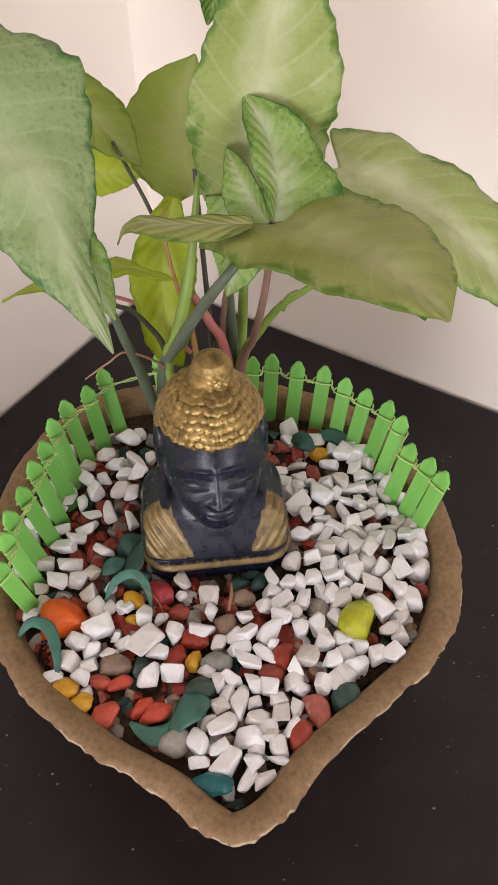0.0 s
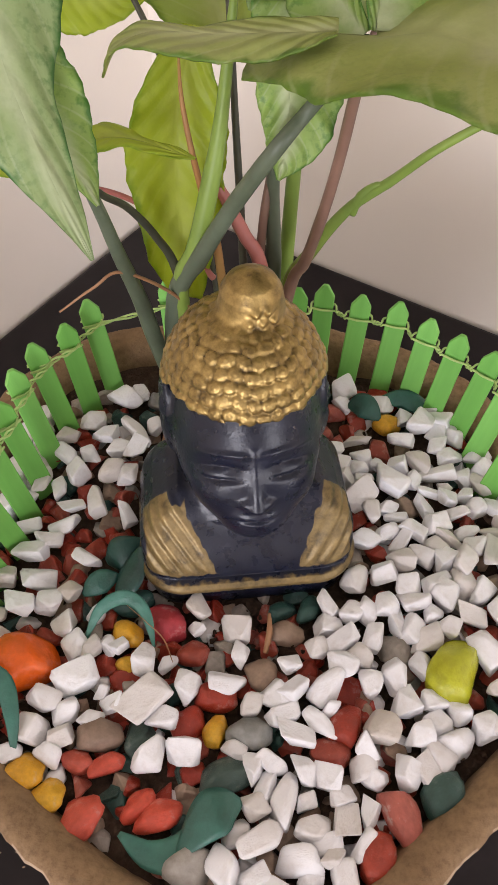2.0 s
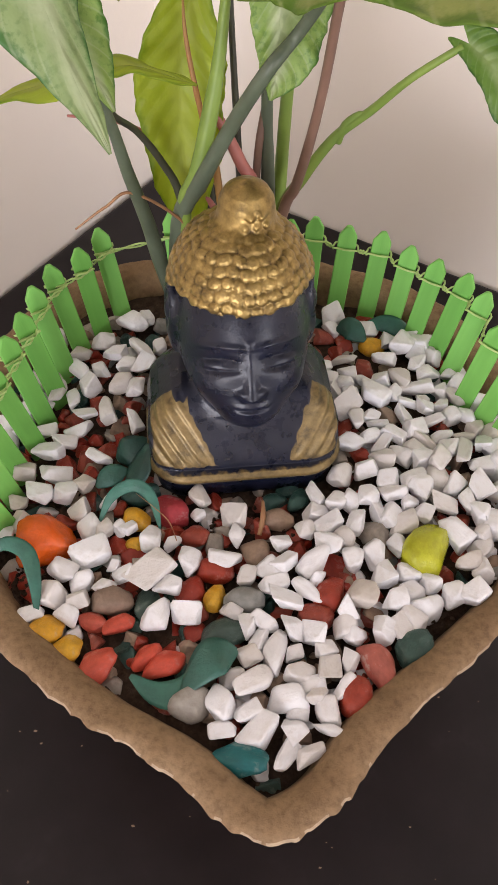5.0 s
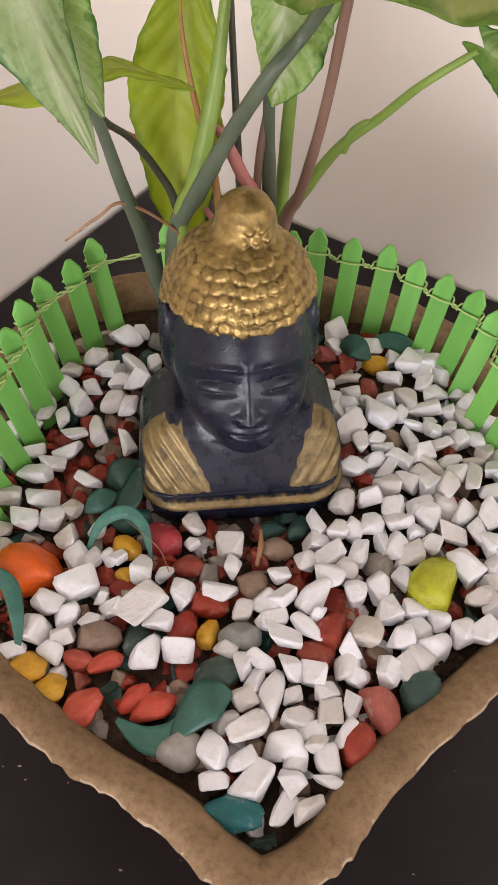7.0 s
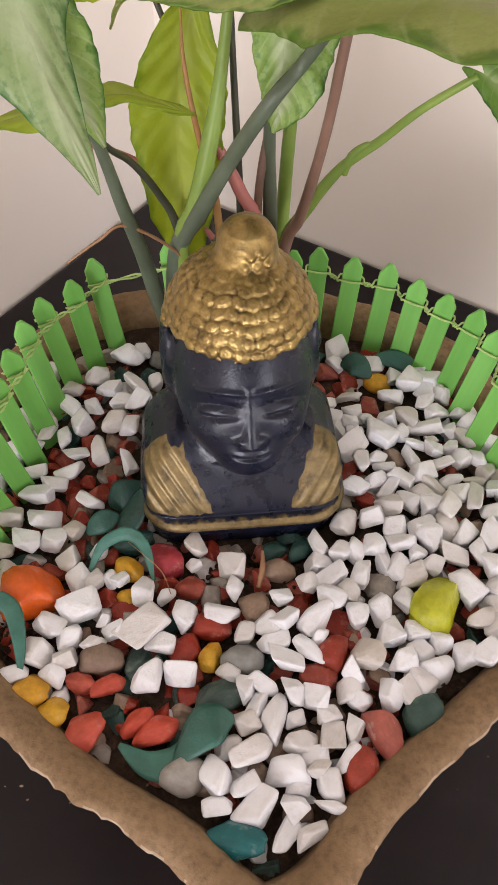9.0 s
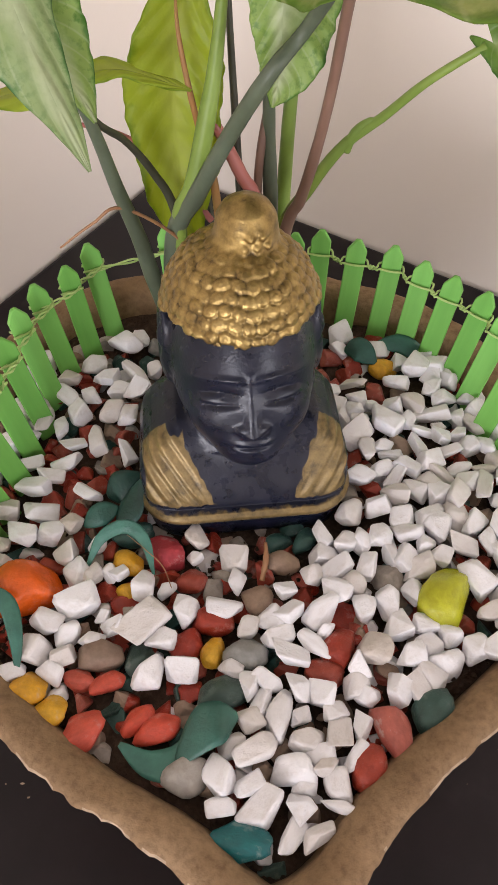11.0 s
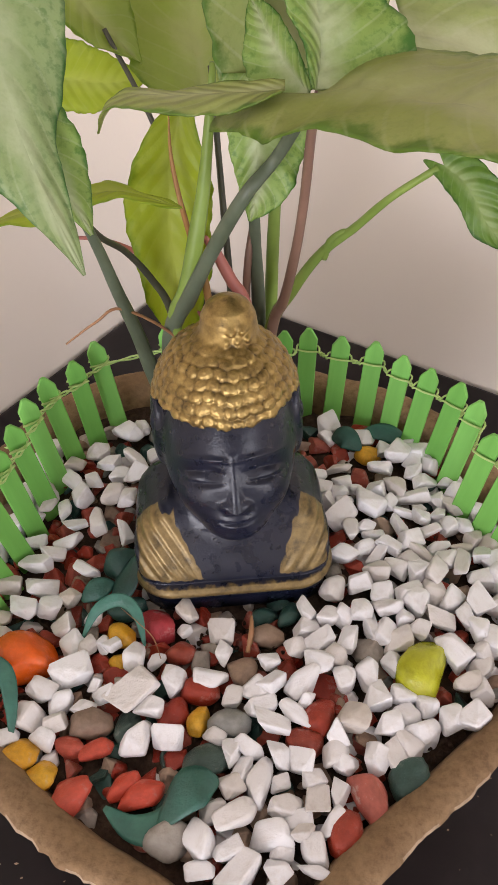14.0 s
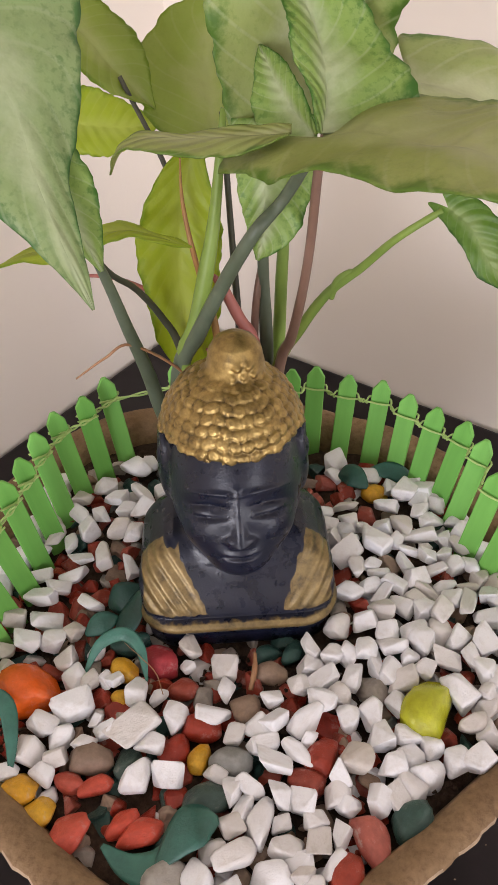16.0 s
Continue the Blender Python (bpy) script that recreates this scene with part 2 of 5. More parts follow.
LEAF_SAGE = leaf_material("leaf_sage", (0.06, 0.165, 0.04), (0.27, 0.36, 0.15), (0.42, 0.49, 0.28), (0.30, 0.40, 0.08), 0.3, 0.7)
LEAF_BACK = leaf_material("leaf_back", (0.16, 0.28, 0.03), (0.36, 0.46, 0.11), (0.50, 0.56, 0.25), (0.52, 0.58, 0.06), 0.55, 0.2)
LEAF_MOTTLED = leaf_material("leaf_mottled", (0.06, 0.185, 0.025), (0.28, 0.41, 0.10), (0.48, 0.55, 0.31), (0.34, 0.45, 0.06), 0.36, 0.85)
STEM_GREY = stem_material("stem_grey_green", (0.06, 0.075, 0.045), (0.12, 0.15, 0.10))
STEM_DARK = stem_material("stem_dark", (0.035, 0.035, 0.025), (0.07, 0.07, 0.045))
STEM_GREEN = stem_material("stem_green", (0.13, 0.20, 0.035), (0.22, 0.32, 0.06))
STEM_BROWN = stem_material("stem_brown", (0.16, 0.09, 0.065), (0.22, 0.13, 0.095))
STEM_RED = stem_material("stem_red", (0.34, 0.10, 0.085), (0.42, 0.16, 0.13))
STEM_ORANGE = stem_material("stem_orange", (0.34, 0.14, 0.05), (0.30, 0.19, 0.06))
DRY = stem_material("dry_husk", (0.36, 0.20, 0.10), (0.24, 0.11, 0.05))
WIRE = stem_material("pale_green_wire", (0.36, 0.52, 0.16), (0.45, 0.60, 0.22))
FLOOR_M = Mat("floor_tile", (0.34, 0.31, 0.28), 0.4).m
CEIL_M = Mat("ceiling_paint", (0.50, 0.49, 0.47), 0.8).m


# ---- building helpers ----
def link_mesh(name, verts, faces, materials, parent=None, smooth=True, label=""):
    me = bpy.data.meshes.new(name)
    me.from_pydata([tuple(v) for v in verts], [], [tuple(f) for f in faces])
    for m in materials if isinstance(materials, (list, tuple)) else [materials]:
        me.materials.append(m)
    if smooth:
        me.polygons.foreach_set("use_smooth", [True] * len(me.polygons))
    me.update()
    ob = new(name, me)
    if parent:
        ob.parent = parent
    return tagged(ob, label)


def part(name, bm, material, parent=None, label="", smooth=False):
    me = bpy.data.meshes.new(name)
    bm.to_mesh(me)
    bm.free()
    me.materials.append(material)
    if smooth:
        me.polygons.foreach_set("use_smooth", [True] * len(me.polygons))
    ob = new(name, me)
    if parent:
        ob.parent = parent
    return tagged(ob, label)


def box_bm(x0, y0, z0, x1, y1, z1, bevel=0.0):
    bm = bmesh.new()
    bmesh.ops.create_cube(bm, size=1, matrix=Matrix.Translation(((x0 + x1) / 2, (y0 + y1) / 2, (z0 + z1) / 2)) @ Matrix.Diagonal((x1 - x0, y1 - y0, z1 - z0, 1)))
    if bevel:
        bmesh.ops.bevel(bm, geom=bm.edges[:], offset=bevel, segments=2, affect="EDGES", profile=0.6)
    return bm


def spline(points, n, closed=False):
    """n points along a smooth curve through the control points."""
    p = np.array(points, float)
    m = len(p)
    out = []
    spans = m if closed else m - 1
    for s in np.linspace(0, spans, n, endpoint=not closed):
        i = min(int(s), spans - 1)
        f = s - i
        q = [p[(i + k) % m] if closed else p[min(max(i + k, 0), m - 1)] for k in (-1, 0, 1, 2)]
        if not closed and i == 0:
            q[0] = 2 * p[0] - p[1]
        if not closed and i == spans - 1:
            q[3] = 2 * p[-1] - p[-2]
        out.append(0.5 * (2 * q[1] + (q[2] - q[0]) * f + (2 * q[0] - 5 * q[1] + 4 * q[2] - q[3]) * f * f + (3 * q[1] - q[0] - 3 * q[2] + q[3]) * f ** 3))
    return np.array(out)


def tube(points, radii, sides=10, n=28, wobble=0.0, seed=0):
    """Verts and faces of a tapered tube along a smooth curve, with closed ends."""
    c = spline(points, n)
    r = np.interp(np.linspace(0, 1, n), np.linspace(0, 1, len(radii)), radii)
    rng = np.random.default_rng(seed)
    r = r * (1 + wobble * rng.normal(size=n))
    t = np.gradient(c, axis=0)
    t /= np.linalg.norm(t, axis=1)[:, None]
    up = np.array([0.31, 0.87, 0.12])
    verts, faces = [], []
    for i in range(n):
        s = np.cross(t[i], up)
        s /= np.linalg.norm(s)
        w = np.cross(s, t[i])
        for k in range(sides):
            a = 2 * math.pi * k / sides
            verts.append(c[i] + r[i] * (math.cos(a) * s + math.sin(a) * w))
    for i in range(n - 1):
        for k in range(sides):
            a, b = i * sides + k, i * sides + (k + 1) % sides
            faces.append((a, b, b + sides, a + sides))
    faces.append(tuple(range(sides))[::-1])
    faces.append(tuple((n - 1) * sides + k for k in range(sides)))
    return verts, faces


# ---- the room ----
def room_piece(name, x0, y0, z0, x1, y1, z1, material):
    ob = part(name, box_bm(x0, y0, z0, x1, y1, z1), material)
    ob.matrix_world = ROOM
    return tagged(ob, kind="structure")


T = 0.12
tagged(room_piece("wall_right", -T, 0, FLOOR_Z, ROOM_X + T, T, CEIL_Z, WALL), "smooth cream painted wall behind the table", "wall")
tagged(room_piece("wall_left", -T, -ROOM_Y - T, FLOOR_Z, 0, 0, CEIL_Z, WALL), "smooth cream painted wall beside the table", "wall")
tagged(room_piece("floor", -T, -ROOM_Y - T, FLOOR_Z - 0.1, ROOM_X + T, T, FLOOR_Z, FLOOR_M), "plain light floor under the table", "floor")
tagged(room_piece("ceiling", -T, -ROOM_Y - T, CEIL_Z, ROOM_X + T, T, CEIL_Z + 0.1, CEIL_M), "plain white painted ceiling of the room", "ceiling")


def wall_with_window(name, along, at, lo, hi, w0, w1):
    """A wall across the room with one window opening; along: 'x' or 'y'."""
    pieces = [(lo, w0, FLOOR_Z, CEIL_Z), (w1, hi, FLOOR_Z, CEIL_Z), (w0, w1, FLOOR_Z, WIN_Z0), (w0, w1, WIN_Z1, CEIL_Z)]
    bm = bmesh.new()
    for p0, p1, z0, z1 in pieces:
        x0, x1, y0, y1 = (p0, p1, at - T, at) if along == "x" else (at, at + T, p0, p1)
        bmesh.ops.create_cube(bm, size=1, matrix=Matrix.Translation(((x0 + x1) / 2, (y0 + y1) / 2, (z0 + z1) / 2)) @ Matrix.Diagonal((x1 - x0, y1 - y0, z1 - z0, 1)))
    ob = part(name, bm, WALL)
    ob.matrix_world = ROOM
    return tagged(ob, "plain cream painted wall with a window opening", "wall", kind="structure")


wall_with_window("wall_window_side", "y", ROOM_X, -ROOM_Y, 0, WIN_Y0, WIN_Y1)
wall_with_window("wall_rear", "x", -ROOM_Y, 0, ROOM_X, 0.6, 2.0)


def build_table():
    table = new("table")
    table.matrix_world = ROOM
    part("tabletop", box_bm(0.004, -0.72, -0.035, 1.15, -0.004, 0.0, 0.003), TABLE, table)
    for x in (0.06, 1.09):
        for y in (-0.66, -0.06):
            part("leg", box_bm(x - 0.025, y - 0.025, FLOOR_Z, x + 0.025, y + 0.025, -0.035, 0.002), TABLE, table)
    return tagged(table, "dark brown-black table with faint dust specks", "table")


build_table()

# ---- the dish ----
RIM_Z, SOIL_Z = 0.127, 0.1135
OUTER = [(0.011, -0.1685), (0.034, -0.1575), (0.056, -0.131), (0.094, -0.0985), (0.129, -0.062), (0.1445, -0.008), (0.135, 0.055), (0.098, 0.112),
         (0.040, 0.137), (-0.040, 0.140), (-0.105, 0.116), (-0.140, 0.052), (-0.140, -0.030), (-0.110, -0.086), (-0.064, -0.1255), (-0.024, -0.147), (-0.006, -0.161)]
N_RIM = 420
outline = spline(OUTER, N_RIM, closed=True)


def inward(curve, d):
    """The closed curve moved inwards by d metres."""
    t = np.roll(curve, -1, 0) - np.roll(curve, 1, 0)
    t /= np.linalg.norm(t, axis=1)[:, None]
    out = curve + d * np.stack([-t[:, 1], t[:, 0]], 1)
    for _ in range(int(d * 400)):
        out = 0.25 * np.roll(out, 1, 0) + 0.5 * out + 0.25 * np.roll(out, -1, 0)
    return out


def build_dish():
    rings, z0 = [], RIM_Z
    lump = lambda s, k: np.array([noise.noise(Vector((p[0] * s, p[1] * s, k))) for p in outline])
    chip = 0.0020 * lump(55, 1.0) + 0.0011 * lump(170, 4.0) + 0.0005 * lump(420, 7.0)
    wave = 0.0022 * lump(22, 9.0)
    back = np.clip((outline[:, 1] - 0.03) / 0.11, 0, 1) * 0.006
    profile = [(0.085, 0.0, 0), (0.075, 0.0, 0), (0.060, 0.012, 0), (0.040, 0.045, 0), (0.020, 0.085, 0), (0.0065, 0.112, 0.3), (0.0030, 0.119, 0.7), (0.0012, z0 - 0.0045, 1.0),
               (0.0003, z0 - 0.0030, 1.1), (0.0010, z0 - 0.0015, 0.9), (0.0026, z0 - 0.0003, 0.7), (0.0038, z0 + 0.0003, 0.5), (0.0075, z0 + 0.0007, 0.1), (0.0115, z0 - 0.0003, 0), (0.0140, z0 - 0.0020, 0), (0.0158, z0 - 0.005, 0),
               (0.0185, z0 - 0.014, 0), (0.022, z0 - 0.03, 0), (0.032, 0.06, 0), (0.05, 0.03, 0)]
    for d, z, rough in profile:
        c = inward(outline, d)
        c = c - (c - c.mean(0)) / np.linalg.norm(c - c.mean(0), axis=1)[:, None] * (chip * rough)[:, None]
        fine = np.array([noise.noise(Vector((p[0] * 140, p[1] * 140, z * 140))) for p in c]) * 0.0005
        lift = np.clip((z - 0.08) / 0.04, 0, 1)
        rings.append(np.column_stack([c, z + fine + (wave + back) * lift + 0.0012 * chip / 0.002 * rough * 0.6]))
    verts, faces = [], []
    for r in rings:
        verts.extend(r)
    n = N_RIM
    for i in range(len(rings) - 1):
        for k in range(n):
            a, b = i * n + k, i * n + (k + 1) % n
            faces.append((a, b, b + n, a + n))
    faces.append(tuple(range(n))[::-1])
    faces.append(tuple((len(rings) - 1) * n + k for k in range(n)))
    ob = link_mesh("planter_dish", verts, faces, [CLAY, CLAY_CHIP])
    ob.data.polygons.foreach_set("material_index", [1 if 6 <= f // n <= 7 or (f // n == 8 and (f % n) * 0.37 % 5 < 2.2 + 2 * math.sin(f % n * 0.11)) else 0 for f in range(len(faces))])
    return tagged(ob, "shield-shaped unglazed clay planter dish with chipped rim", "planter")


build_dish()


def ground_z(x, y):
    """Height of the soil."""
    return SOIL_Z + 0.002 * noise.noise(Vector((x * 25, y * 25, 3))) + 0.006 * max(0, (y - 0.02) / 0.1) * (1 if x < 0 else 0.4)


def build_soil():
    inner = inward(outline, 0.0175)
    c = inner.mean(0)
    verts, faces = [], []
    R = 40
    for j in range(1, R + 1):
        for p in inner[::2]:
            q = c + (p - c) * j / R
            verts.append((q[0], q[1], ground_z(*q) + 0.0025 * noise.noise(Vector((q[0] * 160, q[1] * 160, 0))) + 0.0012 * noise.noise(Vector((q[0] * 420, q[1] * 420, 5)))))
    n = len(inner[::2])
    verts.append((c[0], c[1], ground_z(*c)))
    for j in range(R - 1):
        for k in range(n):
            a, b = j * n + k, j * n + (k + 1) % n
            faces.append((a, b, b + n, a + n))
    for k in range(n):
        faces.append((len(verts) - 1, k, (k + 1) % n))
    ob = link_mesh("soil", verts, faces, SOIL)
    return tagged(ob, "dark crumbly brown soil filling the dish", "soil", kind="stuff")


build_soil()
INNER = inward(outline, 0.019)


def inside(x, y, poly=INNER):
    a, b = poly, np.roll(poly, -1, 0)
    cross = ((a[:, 1] > y) != (b[:, 1] > y)) & (x < (b[:, 0] - a[:, 0]) * (y - a[:, 1]) / (b[:, 1] - a[:, 1] + 1e-12) + a[:, 0])
    return cross.sum() % 2 == 1

# ---- the bust ----
BUST = pose(-0.003, 0.0085, 0.1145, 0, 0, 7)


def build_bust():
    """One mesh, drawn round a field of distances: plinth, shoulders, neck, head, cap of curls and topknot."""
    h = 0.00072
    X, Y, Z = np.meshgrid(np.arange(-0.050, 0.0501, h), np.arange(-0.040, 0.0641, h), np.arange(-0.003, 0.1421, h), indexing="ij")

    def ell(c, r):
        q = np.sqrt(((X - c[0]) / r[0]) ** 2 + ((Y - c[1]) / r[1]) ** 2 + ((Z - c[2]) / r[2]) ** 2)
        return (q - 1) * min(r)

    def smin(a, b, k):
        t = np.clip(0.5 + 0.5 * (b - a) / k, 0, 1)
        return b + (a - b) * t - k * t * (1 - t)

    # plinth and shoulders
    wide = np.sqrt(np.maximum(np.abs(X) - 0.0268, 0) ** 2 + np.maximum(np.abs(Y - 0.007) - 0.015, 0) ** 2)
    taper = np.interp(Z, [0.0, 0.009, 0.0105, 0.0125, 0.0140, 0.0160, 0.0188, 0.0196, 0.030, 0.038, 0.044, 0.049, 0.053], [0.0150, 0.0162, 0.0160, 0.0170, 0.0184, 0.0184, 0.0162, 0.0168, 0.0165, 0.0145, 0.0105, 0.004, -0.006])
    torso = np.maximum(np.maximum(wide - taper, -Z), Z - 0.051) * 0.8
    torso = -smin(-torso, -((-(Y + 0.0235) * 0.80 + (Z - 0.019) * 0.50) * 0.8 - 1.0 * (Z <= 0.0185)), 0.006)
    slant = np.abs(X) - 0.40 * (Z - 0.020) - np.where(X < 0, 0.0145, 0.0195)
    torso += 0.00034 * np.sin((slant - 0.25 * Z) * 1000) * np.clip((0.002 - Y) / 0.003, 0, 1) * np.clip(slant / 0.003, 0, 1) * np.clip((Z - 0.020) / 0.004, 0, 1)
    neck = np.maximum(np.sqrt(X ** 2 + (Y - 0.0115) ** 2) - 0.0205, np.abs(Z - 0.050) - 0.022)
    neck -= 0.0009 * np.exp(-((Z - 0.0415) / 0.0013) ** 2)
    f = smin(torso, neck, 0.007)
    # the head is turned a little further than the shoulders
    Z = Z - 0.0045
    X = X - 0.0015
    turn = radians(1)
    X, Y = X * math.cos(turn) + (Y - 0.016) * math.sin(turn), -X * math.sin(turn) + (Y - 0.016) * math.cos(turn) + 0.016
    yaw_y, flat_z, lean = Y, Z, radians(12)
    py, pz = Y - 0.012, Z - 0.051
    Y, Z = py * math.cos(lean) - pz * math.sin(lean) + 0.012, pz * math.cos(lean) + py * math.sin(lean) + 0.055
    skull = ell((0, 0.0155, 0.077), (0.0286, 0.0335, 0.034))
    jaw = ell((0, 0.0025, 0.0615), (0.0240, 0.0235, 0.0215))
    head = smin(skull, jaw, 0.012)
    head = smin(head, ell((0, -0.0122, 0.0472), (0.0130, 0.0112, 0.0110)), 0.010)
    front = Y < 0.0
    for s in (-1, 1):
        head = smin(head, ell((s * 0.0125, -0.0095, 0.0590), (0.0088, 0.0085, 0.0088)), 0.006)
        # eye hollow, lid, lash line and brow
        head = head + 0.0020 * np.exp(-(((X - s * 0.0112) / 0.0078) ** 2 + ((Z - 0.0712 + 0.11 * (np.abs(X) - 0.0116)) / 0.0036) ** 2)) * front
        head = smin(head, ell((s * 0.0116, -0.0128, 0.0690), (0.0072, 0.0046, 0.0034)), 0.0012)
        head = head + 0.0010 * np.exp(-((Z - (0.0674 + 9 * (X - s * 0.0116) ** 2 - 0.11 * (np.abs(X) - 0.0116))) / 0.0006) ** 2) * np.exp(-(((X - s * 0.0116) / 0.0064) ** 4)) * front
        head = head + 0.0006 * np.exp(-((Z - (0.0722 - 9 * (X - s * 0.0116) ** 2 - 0.11 * (np.abs(X) - 0.0116))) / 0.0005) ** 2) * np.exp(-(((X - s * 0.0116) / 0.0068) ** 4)) * front
        brow = 0.0786 - 13 * (np.abs(X) - 0.0100) ** 2 - 0.05 * (np.abs(X) - 0.010)
        head = head - 0.0008 * np.exp(-((Z - brow) / 0.0009) ** 2) * np.exp(-(((X - s * 0.0112) / 0.0095) ** 4)) * front
        # ear, long and flat
        ear = ell((s * 0.0290, 0.0150, 0.0770), (0.0040, 0.0085, 0.0185))
        ear = ear + 0.0012 * np.exp(-((np.sqrt(((Y - 0.013) / 0.005) ** 2 + ((Z - 0.081) / 0.010) ** 2) - 0.6) / 0.25) ** 2)
        head = smin(head, ear, 0.0025)
    along = np.clip((0.0785 - Z) / 0.0215, 0, 1)
    ny = -0.0195 - 0.0068 * along ** 1.4
    nose = np.sqrt((X / (0.50 + 0.55 * along ** 2)) ** 2 + (np.maximum(Y - ny - 0.0035, 0) * 0.3 + np.minimum(Y - ny - 0.0035, 0)) ** 2) - 0.0033
    nose = np.maximum(nose, np.maximum(Z - 0.080, 0.0560 - Z))
    head = smin(head, nose, 0.0022)
    for s in (-1, 1):
        head = smin(head, ell((s * 0.0036, -0.0205, 0.0582), (0.0030, 0.0036, 0.0024)), 0.0012)
    head = smin(head, ell((0, -0.0202, 0.0520), (0.0064, 0.0036, 0.0016)), 0.0012)
    head = smin(head, ell((0, -0.0203, 0.0487), (0.0052, 0.0038, 0.0018)), 0.0012)
    head = head + 0.0009 * np.exp(-((Z - (0.0503 + 14 * X ** 2)) / 0.0005) ** 2) * np.exp(-((X / 0.0070) ** 4)) * (Y < -0.008)
    f = smin(f, head, 0.003)
    Y, Z = yaw_y, flat_z
    # cap of curls: rows of knobs, staggered and worn, rising to the topknot
    cy, cz = 0.0195, 0.0850
    cap = ell((0, cy, cz), (0.0312, 0.0335, 0.0335))
    az, el = np.arctan2(X, -(Y - cy)), np.arctan2(Z - cz, np.sqrt(X ** 2 + (Y - cy) ** 2))
    pitch = 0.145
    sway = el + 0.025 * np.sin(az * 5) + 0.015 * np.sin(az * 11 + 1.3)
    row = np.floor(sway / pitch)
    count = np.maximum(np.round(2 * np.pi * np.cos((row + 0.5) * pitch) / 0.165), 4)
    u = az / (2 * np.pi) * count + 0.5 * (row % 2) + 0.10 * np.sin(az * 7 + row * 2)
    du, dv = (u - np.floor(u) - 0.5) * 2, (sway / pitch - row - 0.5) * 2
    knob = np.clip(1 - (np.abs(du) ** 2.6 + np.abs(dv) ** 2.6), 0, 1)
    ring = np.exp(-((np.sqrt(du ** 2 + dv ** 2) - 0.42) / 0.14) ** 2)
    fade = np.clip((1.50 - el) / 0.5, 0.0, 1)
    worn = 0.78 + 0.22 * np.sin(row * 3.1 + np.floor(u) * 5.7)
    cap = cap - fade * worn * (0.0015 * np.sqrt(knob) - 0.0005 * ring) + 0.0008
    hair = 0.0945 + 0.06 * np.abs(X) * 0.3 - 0.55 * np.clip(Y - 0.008, 0, 1) + 0.0008 * np.sin(az * 19)
    cap = np.maximum(cap, hair - Z)
    f = smin(f, cap, 0.0008)
    X = X - 0.0028
    knot = np.maximum(np.sqrt(X ** 2 + (Y - 0.0235) ** 2) - np.interp(Z, [0.104, 0.110, 0.118, 0.124, 0.128, 0.1305, 0.132], [0.0126, 0.0120, 0.0117, 0.0108, 0.0085, 0.0050, 0.0]), Z - 0.132) * 0.8
    # a flower pressed into the front of the topknot
    fx, fz = X - 0.0025, Z - 0.1185
    fr, fa = np.sqrt(fx ** 2 + fz ** 2), np.arctan2(fz, fx)
    knot = knot - (0.0018 * np.exp(-((fr - 0.0044) / 0.0013) ** 2) * (0.5 + 0.5 * np.cos(6 * fa)) + 0.0015 * np.exp(-(fr / 0.0015) ** 2)) * (Y < 0.0235)
    f = smin(f, knot, 0.0024)
    # paint map: millimetres inside the gold
    X, Y, Z = np.meshgrid(np.arange(-0.050, 0.0501, h), np.arange(-0.040, 0.0641, h), np.arange(-0.003, 0.1421, h), indexing="ij")
    f = np.maximum(f, -Z)
    # surface nets
    neg = f < 0
    s = np.array(f.shape) - 1
    corners = [(i, j, k) for i in (0, 1) for j in (0, 1) for k in (0, 1)]
    view = lambda v, c: v[c[0]:c[0] + s[0], c[1]:c[1] + s[1], c[2]:c[2] + s[2]]
    total = sum(view(neg, c).astype(int) for c in corners)
    cells = (total > 0) & (total < 8)
    idx = np.full(cells.shape, -1)
    idx[cells] = np.arange(cells.sum())
    acc, num = np.zeros((cells.sum(), 3)), np.zeros(cells.sum())
    for c in corners:
        for ax in range(3):
            if c[ax]:
                continue
            d = list(c)
            d[ax] = 1
            fa, fb = view(f, c)[cells], view(f, tuple(d))[cells]
            hit = (fa < 0) != (fb < 0)
            t = np.where(hit, fa / np.where(hit, fa - fb, 1), 0)
            p = np.tile(np.array(c, float), (len(t), 1))
            p[:, ax] += t
            acc[hit] += p[hit]
            num[hit] += 1
    base = np.argwhere(cells)
    verts = (base + acc / num[:, None]) * h + np.array([X[0, 0, 0], Y[0, 0, 0], Z[0, 0, 0]])
    faces = []
    for ax in range(3):
        o1, o2 = [(1, 2), (2, 0), (0, 1)][ax]
        sl_a, sl_b = [slice(1, -1)] * 3, [slice(1, -1)] * 3
        sl_a[ax], sl_b[ax] = slice(0, -1), slice(1, None)
        na, nb = neg[tuple(sl_a)], neg[tuple(sl_b)]
        w = np.argwhere(na != nb)
        flip = na[tuple(w.T)]
        g = w.copy()
        for a in range(3):
            if a != ax:
                g[:, a] += 1
        e1, e2 = np.zeros(3, int), np.zeros(3, int)
        e1[o1], e2[o2] = 1, 1
        quad = [idx[tuple((g - e1 - e2).T)], idx[tuple((g - e2).T)], idx[tuple(g.T)], idx[tuple((g - e1).T)]]
        q = np.stack(quad, 1)
        q[~flip] = q[~flip][:, ::-1]
        faces.append(q)
    faces = np.concatenate(faces)
    me = bpy.data.meshes.new("statue_bust")
    me.from_pydata(verts.tolist(), [], faces.tolist())
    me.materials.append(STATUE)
    x, y, z = verts.T
    wob = 0.0006 * np.sin(x * 700 + z * 500) + 0.0004 * np.sin(x * 1900 - z * 300)
    hair = z - 0.0045 - (0.0942 + 0.02 * np.abs(x) - 0.55 * np.clip(y - 0.008, 0, 1)) + wob
